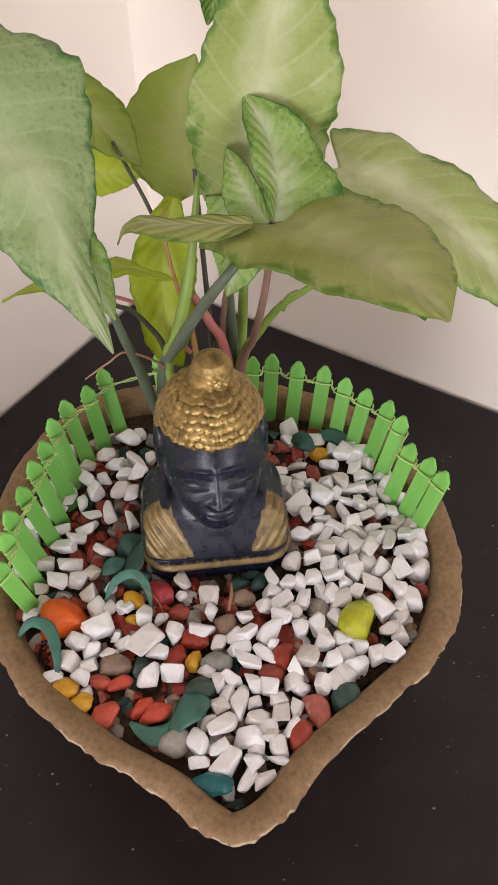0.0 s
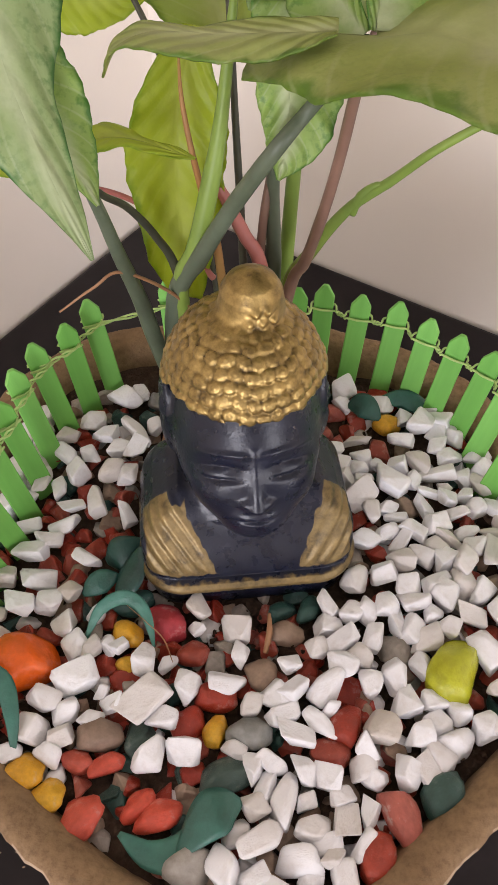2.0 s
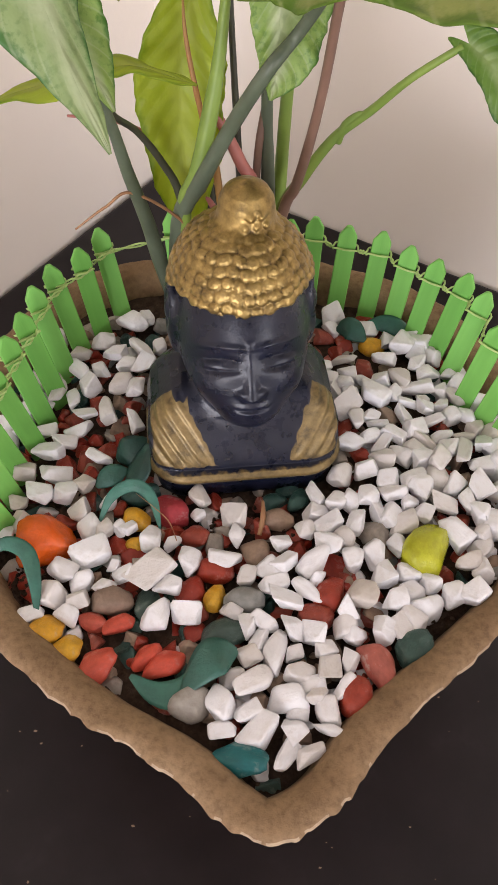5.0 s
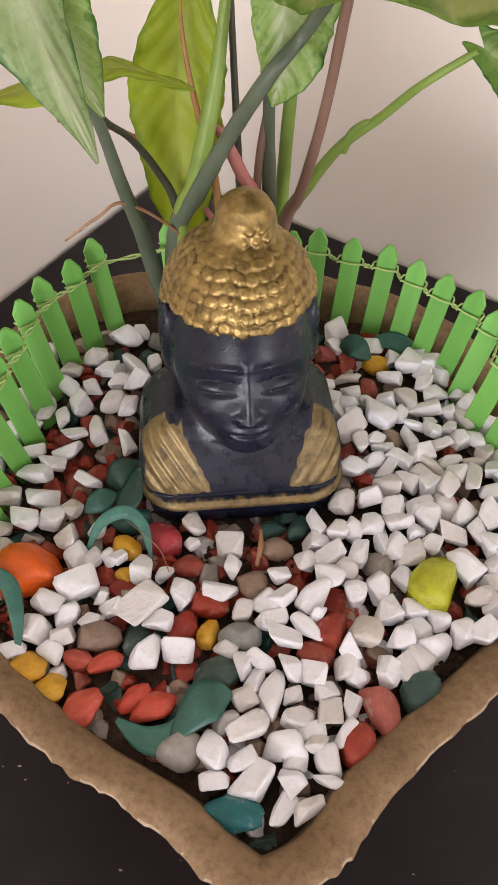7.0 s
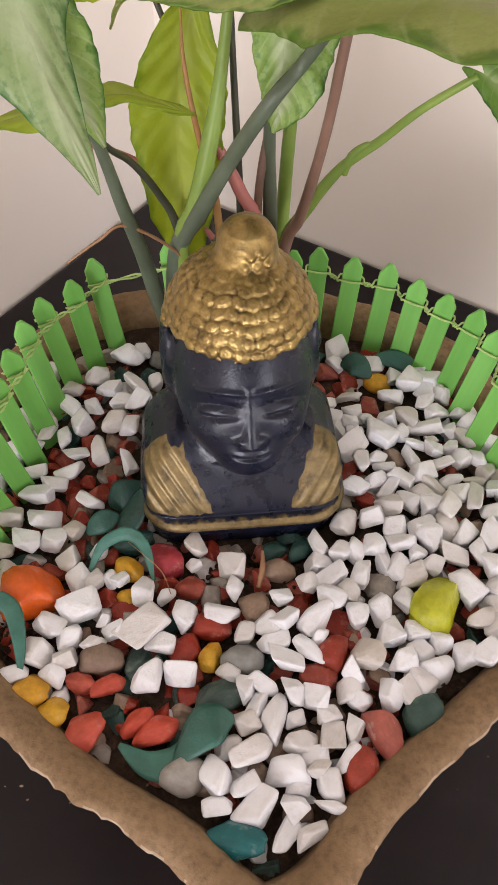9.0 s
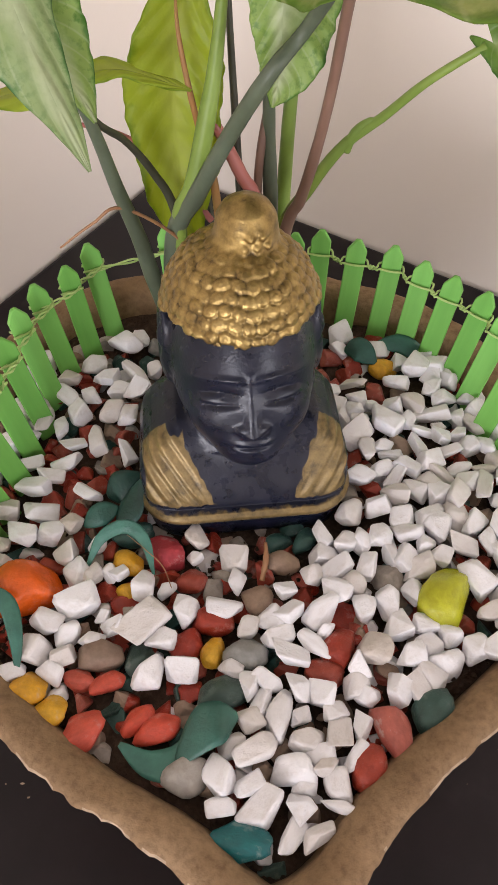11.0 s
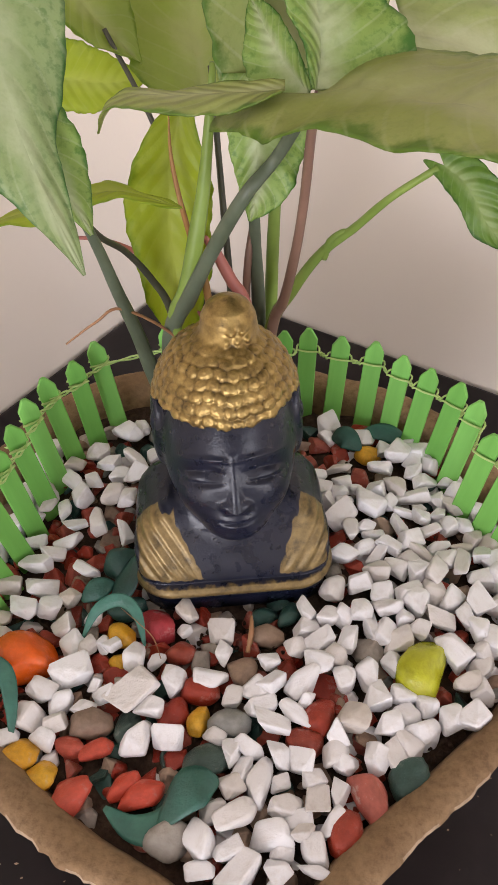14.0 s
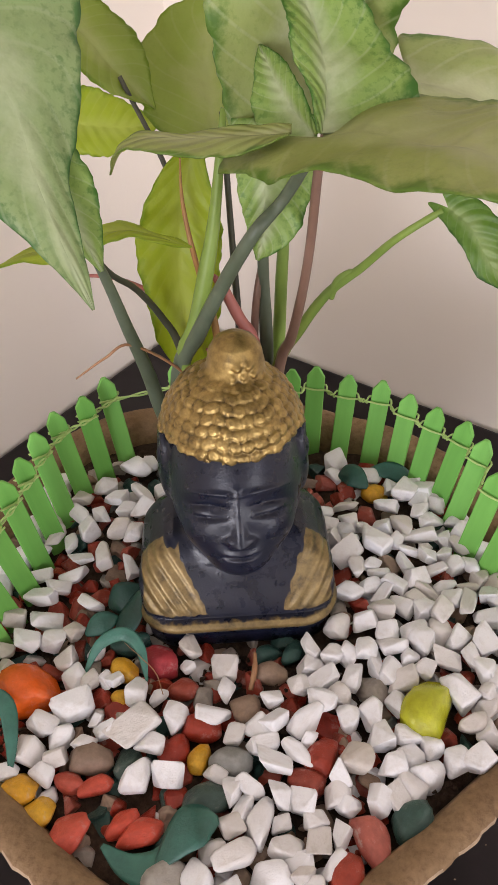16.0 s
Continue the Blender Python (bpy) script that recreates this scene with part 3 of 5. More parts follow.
    drip = np.minimum(0.0009 - np.abs(x - 0.0125), z - 0.0950)
    patch = np.minimum.reduce([np.abs(x) - 0.40 * (z - 0.020) - np.where(x < 0, 0.0140, 0.0190) + wob, z - 0.0202 + wob * 0.4, 0.0475 - z + wob, 0.0415 - np.abs(x) + wob, 0.001 - y])
    band = np.minimum.reduce([z - 0.0139 + wob * 0.2, 0.0180 - z + wob * 0.2, 0.020 - y])
    reach = np.maximum.reduce([hair, np.where(y < 0, drip, -1), patch, band]) * 1000
    me.attributes.new("gold_reach", "FLOAT", "POINT").data.foreach_set("value", np.clip(reach, -5, 5).astype(np.float32))
    me.attributes.new("gold_dull", "FLOAT", "POINT").data.foreach_set("value", np.clip(((0.06 - z) / 0.002), 0, 1).astype(np.float32))
    me.polygons.foreach_set("use_smooth", [True] * len(me.polygons))
    me.update()
    ob = new("statue_bust", me)
    ob.matrix_world = BUST
    return tagged(ob, "blue-black painted statue bust with gold curled cap and shoulders", "statue")


build_bust()


# ---- the plant ----
def leaf_mesh(name, rib, facing, parent, material, lobe=0.25, fold=0.25, droop=0.1, ripple=0.05, halves=((0.01, 0.001), (0.01, 0.001)), rise=(0.0, 0.0), seed=0, label=""):
    """An arrow-shaped blade with thickness. rib: points from the notch to the tip; facing: where the upper side looks; lobe: how far
    the rear lobes reach back, in lengths; fold: how far the halves rise; droop: how far the edges hang;
    halves: widths of the two halves along the rib; rise: a fold of its own for each half."""
    NU, NV = 48, 29
    c = spline(rib, NU)
    t = np.gradient(c, axis=0)
    t /= np.linalg.norm(t, axis=1)[:, None]
    length = np.linalg.norm(np.diff(c, axis=0), axis=1).sum()
    rng = np.random.default_rng(seed)
    ph = rng.uniform(0, 6, 4)
    verts, uvs = [], []
    f0 = np.array(facing, float)
    shapes = [np.maximum(spline([(k, v) for k, v in enumerate(h)], NU)[:, 1], 0.0003) for h in halves]
    for i in range(NU):
        u = i / (NU - 1)
        curl = 0.10 * length * max(0.0, u - 0.8) ** 2 * 10 * 0.25
        n = f0 - t[i] * (f0 @ t[i])
        n /= np.linalg.norm(n)
        s = np.cross(t[i], n)
        for j in range(NV):
            v = 2 * j / (NV - 1) - 1
            av = abs(v)
            w = shapes[0 if v < 0 else 1][i]
            back = lobe * length * (av ** 1.1) * (1 - u) ** 2.2 * (1.15 - 0.45 * av ** 4)
            rim = (1 + (0.016 * math.sin(90 * u + ph[1]) + 0.02 * math.sin(46 * u + ph[0] + v) + 0.035 * math.sin(17 * u + ph[3] + 2 * v)) * av ** 4)
            lift = (fold + rise[0 if v < 0 else 1]) * av * w - droop * av ** 2.2 * w + ripple * w * av ** 2 * math.sin(7 * u + ph[1] + (1.7 if v > 0 else 0)) + 0.03 * w * math.sin(15 * u + ph[2] + 3 * v)
            p = c[i] + s * v * w * rim - t[i] * back + n * (lift - curl)
            p = p + n * (0.0036 * (0.3 + av) * noise.noise(Vector(p * 48) + Vector((seed * 3.1, 0, 0))) + 0.0008 * av * noise.noise(Vector(p * 160)))
            verts.append(p)
            uvs.append((u, j / (NV - 1)))
    faces = []
    for i in range(NU - 1):
        for j in range(NV - 1):
            a = i * NV + j
            faces.append((a, a + 1, a + NV + 1, a + NV))
    ob = link_mesh(name, verts, faces, material, parent, label=label)
    layer = ob.data.uv_layers.new(name="UVMap")
    loops = np.zeros(len(ob.data.loops), int)
    ob.data.loops.foreach_get("vertex_index", loops)
    layer.data.foreach_set("uv", np.array(uvs)[loops].ravel())
    mod = ob.modifiers.new("thickness", "SOLIDIFY")
    mod.thickness, mod.offset = 0.0005, 0
    return ob


plant = tagged(new("houseplant"), "arrowhead houseplant with pale green variegated leaves in soil", "plant")


def leaf(*args, **kw):
    return leaf_mesh("leaf", args[0], args[1], plant, args[2], **kw)


def stem(points, radii, material, seed=0, label=""):
    return link_mesh("stem", *tube(points, radii, 10, 30, 0.015, seed), material, plant, label=label)


# big pale leaf that hangs over the fence, bent at its rib, its tip drawn out
leaf([(-0.1136, 0.0500, 0.3851), (-0.1000, 0.0450, 0.3710), (-0.0880, 0.0400, 0.3580), (-0.0780, 0.0350, 0.3480), (-0.0680, 0.0280, 0.3360), (-0.0620, 0.0160, 0.3210), (-0.0530, 0.0030, 0.3030), (-0.0425, -0.0092, 0.2854)], (0.30, -0.70, 0.65), LEAF_SAGE,
     lobe=0.0, droop=0.12, ripple=0.10, halves=([0.040, 0.051, 0.051, 0.041, 0.022, 0.012, 0.007, 0.0004], [0.030, 0.034, 0.036, 0.035, 0.032, 0.020, 0.008, 0.0004]), rise=(-0.35, -0.25), seed=1)
# its inner half, folded back under
leaf([(-0.0700, 0.0300, 0.3380), (-0.0640, 0.0270, 0.3200), (-0.0540, 0.0210, 0.3020), (-0.0437, 0.0121, 0.2880)], (0.5, -0.8, 0.2), LEAF_MOTTLED, lobe=0.0, droop=0.1, halves=([0.010, 0.014, 0.011, 0.0004], [0.006, 0.009, 0.007, 0.0004]), rise=(-0.3, 0.2), seed=21)
# broad leaf in front, its tip towards the room
leaf([(0.0300, 0.0340, 0.3260), (0.0470, 0.0140, 0.3320), (0.0640, -0.0080, 0.3370), (0.0790, -0.0300, 0.3390), (0.0920, -0.0520, 0.3380)], (0.16, -0.22, 0.96), LEAF_OLIVE,
     lobe=0.30, droop=0.28, ripple=0.07, halves=([0.030, 0.036, 0.034, 0.023, 0.0006], [0.027, 0.031, 0.029, 0.018, 0.0006]), rise=(0.16, -0.12), seed=2)
# its rear lobes: one stands up, one is folded to a spike
leaf([(0.0300, 0.0345, 0.3255), (0.0310, 0.0460, 0.3370), (0.0270, 0.0600, 0.3510), (0.0160, 0.0730, 0.3675)], (0.30, -0.80, 0.50), LEAF_MOTTLED, lobe=0.0, droop=0.12, ripple=0.08, halves=([0.002, 0.007, 0.012, 0.010, 0.0005], [0.024, 0.026, 0.022, 0.014, 0.0005]), rise=(0.35, 0.25), seed=12)
leaf([(0.0270, 0.0350, 0.3250), (0.0180, 0.0480, 0.3320), (0.0120, 0.0580, 0.3395), (0.0078, 0.0662, 0.3452)], (-0.1, -0.85, 0.5), LEAF_MOTTLED, lobe=0.0, droop=0.1, halves=([0.016, 0.013, 0.007, 0.0005], [0.002, 0.006, 0.005, 0.0005]), rise=(-0.5, 0.3), seed=13)
# tall upright leaf behind
leaf([(0.0160, 0.0760, 0.3230), (0.0190, 0.0755, 0.3430), (0.0220, 0.0740, 0.3640), (0.0270, 0.0720, 0.3920), (0.0300, 0.0680, 0.4150), (0.0330, 0.0620, 0.4370)], (0.05, -0.9, 0.30), LEAF_PALE,
     lobe=0.10, ripple=0.08, halves=([0.018, 0.027, 0.030, 0.027, 0.017, 0.0006], [0.028, 0.036, 0.036, 0.031, 0.019, 0.0006]), rise=(0.22, -0.10), seed=3)
# tip of a leaf that hangs from above
leaf([(0.0090, 0.1000, 0.4140), (0.0040, 0.1000, 0.4010), (-0.0005, 0.1000, 0.3860)], (0.1, -0.9, 0.3), LEAF_GREEN, lobe=0.0, halves=([0.012, 0.008, 0.0005], [0.014, 0.009, 0.0005]), rise=(0.3, 0.3), seed=24)
# leaf beside the broad one
leaf([(0.0610, 0.0740, 0.3310), (0.0870, 0.0640, 0.3255), (0.1130, 0.0500, 0.3140), (0.1370, 0.0360, 0.2970), (0.1560, 0.0260, 0.2780)], (0.22, -0.42, 0.88), LEAF_PALE,
     lobe=0.12, droop=0.25, ripple=0.12, halves=([0.020, 0.029, 0.027, 0.018, 0.0005], [0.024, 0.033, 0.030, 0.019, 0.0005]), rise=(0.10, 0.10), seed=4)
# round leaf at the back
leaf([(-0.0150, 0.1300, 0.2850), (-0.0200, 0.1500, 0.3010), (-0.0220, 0.1680, 0.3190), (-0.0130, 0.1820, 0.3430)], (0.1, -0.75, 0.6), LEAF_BACK, lobe=0.05, droop=0.1, ripple=0.1, halves=([0.012, 0.031, 0.033, 0.023, 0.0006], [0.020, 0.030, 0.030, 0.018, 0.0006]), rise=(0.1, 0.1), seed=5)
# two leaves behind the hanging one, one lit from behind
leaf([(-0.0820, 0.1500, 0.3380), (-0.0710, 0.1420, 0.3300), (-0.0570, 0.1340, 0.3170), (-0.0415, 0.1240, 0.3055)], (0.45, -0.65, 0.5), LEAF_BACK, lobe=0.0, droop=0.1, ripple=0.14, halves=([0.008, 0.015, 0.013, 0.0006], [0.008, 0.015, 0.013, 0.0006]), rise=(0.35, 0.2), seed=6)
leaf([(-0.0960, 0.1500, 0.2930), (-0.0760, 0.1480, 0.2910), (-0.0580, 0.1420, 0.2920), (-0.0420, 0.1360, 0.2960)], (0.0, -0.9, 0.3), LEAF_BRIGHT, lobe=0.0, halves=([0.014, 0.016, 0.012, 0.0006], [0.012, 0.014, 0.010, 0.0006]), rise=(0.2, 0.0), seed=22)
# leaf that reaches out under the big ones, its tip curled down
leaf([(0.0200, 0.0300, 0.3270), (0.0090, 0.0310, 0.3260), (-0.0100, 0.0340, 0.3250), (-0.0270, 0.0380, 0.3230), (-0.0380, 0.0400, 0.3180), (-0.0440, 0.0410, 0.3100)], (0.0, -0.25, 1.0), LEAF_OLIVE, lobe=0.0, droop=0.15, ripple=0.08, halves=([0.006, 0.009, 0.011, 0.009, 0.005, 0.0005], [0.003, 0.005, 0.006, 0.005, 0.003, 0.0005]), rise=(0.1, -0.2), seed=7)
# upright bright leaf in the middle
leaf([(-0.0240, 0.1120, 0.2950), (-0.0305, 0.1050, 0.2680), (-0.0329, 0.1030, 0.2420), (-0.0327, 0.1020, 0.2130), (-0.0320, 0.1040, 0.1780)], (0.15, -1.0, 0.25), LEAF_BRIGHT, lobe=0.0, ripple=0.14, halves=([0.004, 0.017, 0.019, 0.016, 0.006], [0.004, 0.017, 0.019, 0.015, 0.006]), rise=(0.12, 0.12), seed=8)
# small mottled leaf that hangs in front
leaf([(0.0095, 0.0680, 0.3200), (0.0095, 0.0650, 0.3000), (0.0090, 0.0605, 0.2800), (0.0065, 0.0545, 0.2700)], (0.1, -0.95, 0.3), LEAF_MOTTLED, lobe=0.0, ripple=0.1, halves=([0.020, 0.021, 0.013, 0.0006], [0.012, 0.011, 0.007, 0.0006]), rise=(-0.45, -0.25), seed=9)
# narrow leaf seen from the side
leaf([(-0.0225, 0.0765, 0.2645), (-0.050, 0.081, 0.269), (-0.080, 0.083, 0.263), (-0.125, 0.088, 0.244)], (-0.1, 0.05, 1.0), LEAF_BRIGHT, lobe=0.0, droop=0.35, halves=([0.0006, 0.009, 0.012, 0.0006], [0.0006, 0.010, 0.012, 0.0006]), seed=10)
# small leaf on the thin stalk, rolled lengthwise
leaf([(0.0820, 0.0790, 0.2810), (0.0920, 0.0740, 0.2740), (0.1010, 0.0680, 0.2610), (0.1130, 0.0600, 0.2500)], (0.35, -0.75, 0.45), LEAF_GREEN, lobe=0.2, ripple=0.12, halves=([0.004, 0.009, 0.008, 0.0005], [0.003, 0.007, 0.006, 0.0005]), rise=(0.55, -0.25), seed=11)

stem([(-0.034, 0.090, 0.115), (-0.0452, 0.085, 0.167), (-0.0488, 0.078, 0.1984), (-0.0530, 0.068, 0.2299), (-0.0543, 0.050, 0.2649), (-0.0600, 0.036, 0.3000)], [0.0043, 0.0038, 0.0034, 0.0028, 0.0021, 0.0015], STEM_GREY, 1)
stem([(-0.030, 0.096, 0.150), (-0.0341, 0.090, 0.2036), (-0.0408, 0.085, 0.2255), (-0.0485, 0.075, 0.2452), (-0.0556, 0.060, 0.2620), (-0.0640, 0.045, 0.2920)], [0.0022, 0.0019, 0.0016, 0.0013, 0.0011], STEM_DARK, 2)
stem([(-0.040, 0.095, 0.115), (-0.0355, 0.088, 0.1898), (-0.0227, 0.078, 0.2210), (-0.0097, 0.066, 0.2512), (0.0052, 0.0530, 0.2815), (0.0165, 0.060, 0.2925), (0.0290, 0.042, 0.3200)], [0.0052, 0.0044, 0.0034, 0.0029, 0.0024, 0.0020], STEM_GREY, 3)
stem([(-0.010, 0.095, 0.115), (-0.0165, 0.095, 0.2071), (-0.0195, 0.095, 0.2258), (-0.0244, 0.092, 0.2537), (-0.0281, 0.096, 0.2761), (-0.0290, 0.105, 0.2927)], [0.0022, 0.0018, 0.0014, 0.0010, 0.0003], STEM_ORANGE, 4)
stem([(0.004, 0.100, 0.115), (0.0137, 0.095, 0.1910), (0.0193, 0.088, 0.2121), (0.0242, 0.078, 0.2420), (0.0272, 0.066, 0.2720), (0.0292, 0.050, 0.3080), (0.0310, 0.038, 0.3250)], [0.0031, 0.0027, 0.0024, 0.0021, 0.0019, 0.0015], STEM_BROWN, 5)
stem([(0.002, 0.102, 0.115), (0.0121, 0.100, 0.1857), (0.0231, 0.100, 0.2093), (0.0359, 0.098, 0.2307), (0.0502, 0.092, 0.2471), (0.0629, 0.084, 0.2646), (0.0800, 0.079, 0.2800)], [0.0035, 0.0030, 0.0026, 0.0021, 0.0018, 0.0015], STEM_GREEN, 6)
stem([(0.0375, 0.097, 0.229), (0.0400, 0.096, 0.2380), (0.0450, 0.094, 0.2440), (0.0480, 0.092, 0.2450)], [0.0016, 0.0019, 0.0013, 0.0005], STEM_GREEN, 14)
stem([(0.004, 0.104, 0.115), (0.0067, 0.105, 0.1873), (0.0063, 0.108, 0.2121), (0.0055, 0.110, 0.2386), (0.0050, 0.110, 0.3200)], [0.0040, 0.0036, 0.0033, 0.0028, 0.0022], STEM_GREY, 7)
stem([(0.010, 0.110, 0.115), (0.0125, 0.116, 0.190), (0.0145, 0.118, 0.240), (0.018, 0.116, 0.290)], [0.0026, 0.0034, 0.0030, 0.0011], STEM_GREEN, 8)
stem([(0.010, 0.100, 0.150), (0.0010, 0.100, 0.2008), (-0.0056, 0.100, 0.2153), (-0.0130, 0.100, 0.2321), (-0.0170, 0.101, 0.2408), (-0.0240, 0.112, 0.2600)], [0.0032, 0.0031, 0.0027, 0.0022, 0.0016], STEM_RED, 9)
stem([(-0.020, 0.104, 0.190), (-0.0402, 0.105, 0.2197), (-0.0500, 0.105, 0.2274), (-0.0647, 0.100, 0.2369), (-0.0818, 0.095, 0.2407)], [0.0016, 0.0015, 0.0013, 0.0011, 0.0006], STEM_RED, 15)
stem([(-0.004, 0.098, 0.115), (-0.007, 0.110, 0.200), (-0.010, 0.118, 0.260), (-0.012, 0.122, 0.305)], [0.0022, 0.0019, 0.0015, 0.0013], STEM_DARK, 10)
stem([(0.000, 0.104, 0.170), (0.0015, 0.106, 0.215), (0.005, 0.112, 0.240), (0.008, 0.116, 0.262)], [0.0022, 0.0020, 0.0018, 0.0012], STEM_BROWN, 16)
stem([(-0.030, 0.092, 0.140), (-0.0323, 0.085, 0.2004), (-0.0249, 0.082, 0.2215), (-0.0183, 0.085, 0.2489), (-0.0137, 0.090, 0.2729), (-0.0083, 0.095, 0.3150)], [0.0030, 0.0034, 0.0040, 0.0038, 0.0028, 0.0014], STEM_GREEN, 11)
stem([(-0.014, 0.110, 0.130), (-0.026, 0.114, 0.230), (-0.036, 0.114, 0.280), (-0.056, 0.128, 0.318)], [0.0013, 0.0013, 0.0010], STEM_DARK, 12)
stem([(-0.078, 0.060, 0.207), (-0.064, 0.064, 0.216), (-0.052, 0.070, 0.219), (-0.030, 0.085, 0.190), (-0.018, 0.090, 0.150)], [0.0004, 0.0006, 0.0007, 0.0008, 0.0008], DRY, 13, "dry brown dead stalk")


# ---- the fence ----
fence = tagged(new("picket_fence"), "bright green painted stick fence tied with pale wire", "fence")


def picket_mesh():
    w, t, top = 0.0049, 0.0012, 0.0062
    bm = bmesh.new()
    H = 0.082
    pts = [(-w, 0), (w, 0), (w, H - top), (w * 0.25, H - 0.0004), (-w * 0.25, H - 0.0004), (-w, H - top)]
    front = [bm.verts.new((x, -t, z)) for x, z in pts]
    f = bm.faces.new(front)
    ext = bmesh.ops.extrude_face_region(bm, geom=[f])
    bmesh.ops.translate(bm, verts=[v for v in ext["geom"] if isinstance(v, bmesh.types.BMVert)], vec=(0, 2 * t, 0))
    bmesh.ops.recalc_face_normals(bm, faces=bm.faces[:])
    bmesh.ops.bevel(bm, geom=bm.edges[:], offset=0.0004, segments=1, affect="EDGES")
    me = bpy.data.meshes.new("picket")
    bm.to_mesh(me)
    bm.free()
    me.materials.append(PICKET)
    return me


PICKET_MESH = picket_mesh()


def fence_run(feet, tops_z, seed, lean_out):
    """Pickets along a curve, each a little askew, tied by a twisted wire."""
    rng = np.random.default_rng(seed)
    ties = []
    for i, (x, y) in enumerate(feet):
        out = Vector((x, y - 0.02)).normalized()
        yaw = (math.degrees(math.atan2(out.y, out.x)) + 90) % 360 - 180
        yaw *= 0.5
        ob = new("picket", PICKET_MESH)
        ob.parent = fence
        top = tops_z[i] if i < len(tops_z) else tops_z[-1]
        axis = Vector((-out.y, out.x, 0))
        tilt = Matrix.Rotation(radians(lean_out + rng.normal() * 0.8), 4, axis)
        m = Matrix.Translation((x, y, top - 0.082 * math.cos(radians(lean_out)))) @ tilt @ pose(0, 0, 0, rng.normal() * 0.8, rng.normal() * 0.8, yaw + rng.normal() * 4)
        ob.matrix_local = m
        hz = 0.082 - 0.013
        ties.append((m @ Vector((-0.0056, -0.0022, hz)), m @ Vector((0.0056, -0.0022, hz)), m @ Vector((0, 0.003, hz + 0.001)), m))
    strand = [[], []]
    for k, (a, b, back, m) in enumerate(ties):
        for s in (0, 1):
            q = [a, (a + b) / 2 - (back - (a + b) / 2) * 0.12, b] if s == 0 else [a + (back - (a + b) / 2) * 0.9, back, b + (back - (a + b) / 2) * 0.9]
            strand[s].extend(q)
        if k < len(ties) - 1:
            na = ties[k + 1][0]
            for j in range(1, 6):
                c = b.lerp(na, j / 6)
                ang = j * 2.1
                o = Vector((0, 0, 1)) * math.cos(ang) * 0.0009 + (back - (a + b) / 2).normalized() * math.sin(ang) * 0.0009
                strand[0].append(c + o)
                strand[1].append(c - o)
    for s in (0, 1):
        link_mesh("wire", *tube([tuple(v) for v in strand[s]], [0.00055], 6, len(strand[s]) * 3), WIRE, fence)


LEAN = 10.5


def feet_under(tops, lean):
    """Where pickets that lean outwards stand, from the places of their tops."""
    out = []
    for x, y in tops:
        d = Vector((x, y - 0.02)).normalized() * 0.082 * math.sin(radians(lean))
        out.append((x - d.x, y - d.y))
    return out


left_tops = [(-0.044, 0.122), (-0.0782, 0.1071), (-0.0899, 0.0922), (-0.0987, 0.0760), (-0.1053, 0.0584), (-0.1083, 0.0412), (-0.1124, 0.0232), (-0.1133, 0.0060), (-0.1163, -0.0122), (-0.1183, -0.0276), (-0.1150, -0.0460)]
right_tops = [(0.0180, 0.1240), (0.0341, 0.1273), (0.0509, 0.1202), (0.0695, 0.1140), (0.0836, 0.1042), (0.0940, 0.0918), (0.1048, 0.0781), (0.1120, 0.0630), (0.1175, 0.0415), (0.1243, 0.0270), (0.1315, 0.0167)]
fence_run(feet_under(left_tops, LEAN), [0.172, 0.175], 3, LEAN)
fence_run(feet_under(right_tops, LEAN), [0.170, 0.170, 0.170, 0.170, 0.170, 0.170, 0.171, 0.172, 0.173, 0.174, 0.175], 4, LEAN)


# ---- stones ----
def stone_mesh(name, seed, size=(1, 1, 1), corners=11, bevel=0.032, segments=2):
    """A broken stone about 1 m across, to be scaled: the hull of scattered corners with blunted edges."""
    rng = np.random.default_rng(seed)
    bm = bmesh.new()
    for _ in range(corners):
        d = rng.normal(size=3)
        d *= rng.uniform(0.44, 0.52) / np.linalg.norm(d)
        bm.verts.new(d * np.array(size))
    got = bmesh.ops.convex_hull(bm, input=bm.verts[:])
    bmesh.ops.delete(bm, geom=[g for g in set(got["geom_interior"] + got["geom_unused"]) if isinstance(g, bmesh.types.BMVert)], context="VERTS")
    bmesh.ops.dissolve_limit(bm, angle_limit=radians(24), verts=bm.verts[:], edges=bm.edges[:])
    bmesh.ops.bevel(bm, geom=bm.edges[:], offset=bevel, segments=segments, affect="EDGES", profile=0.5, clamp_overlap=True)
    bmesh.ops.triangulate(bm, faces=bm.faces[:])
    big = max(max(abs(c) for c in v.co) for v in bm.verts)
    for v in bm.verts:
        v.co *= 0.5 / big
    me = bpy.data.meshes.new(name)
    bm.to_mesh(me)
    bm.free()
    areas = [p.area for p in me.polygons]
    me.polygons.foreach_set("use_smooth", [a < 0.02 for a in areas])
    return me


def rounded_mesh(name, seed, size):
    """A tumbled stone: a ball worn flat on several sides."""
    rng = np.random.default_rng(seed)
    bm = bmesh.new()
    bmesh.ops.create_icosphere(bm, subdivisions=3, radius=0.5)
    planes = []
    for _ in range(11):
        d = rng.normal(size=3)
        planes.append((d / np.linalg.norm(d), rng.uniform(0.30, 0.42)))
    for v in bm.verts:
        p = np.array(v.co)
        for d, r in planes:
            over = p @ d - r
            if over > 0:
                p = p - d * over * 0.78
        p *= 1 + 0.10 * noise.noise(Vector(p * 3) + Vector((seed, 0, 0))) + 0.04 * noise.noise(Vector(p * 9))
        v.co = p * np.array(size) * 1.15
    me = bpy.data.meshes.new(name)
    bm.to_mesh(me)
    bm.free()
    me.polygons.foreach_set("use_smooth", [True] * len(me.polygons))
    return me


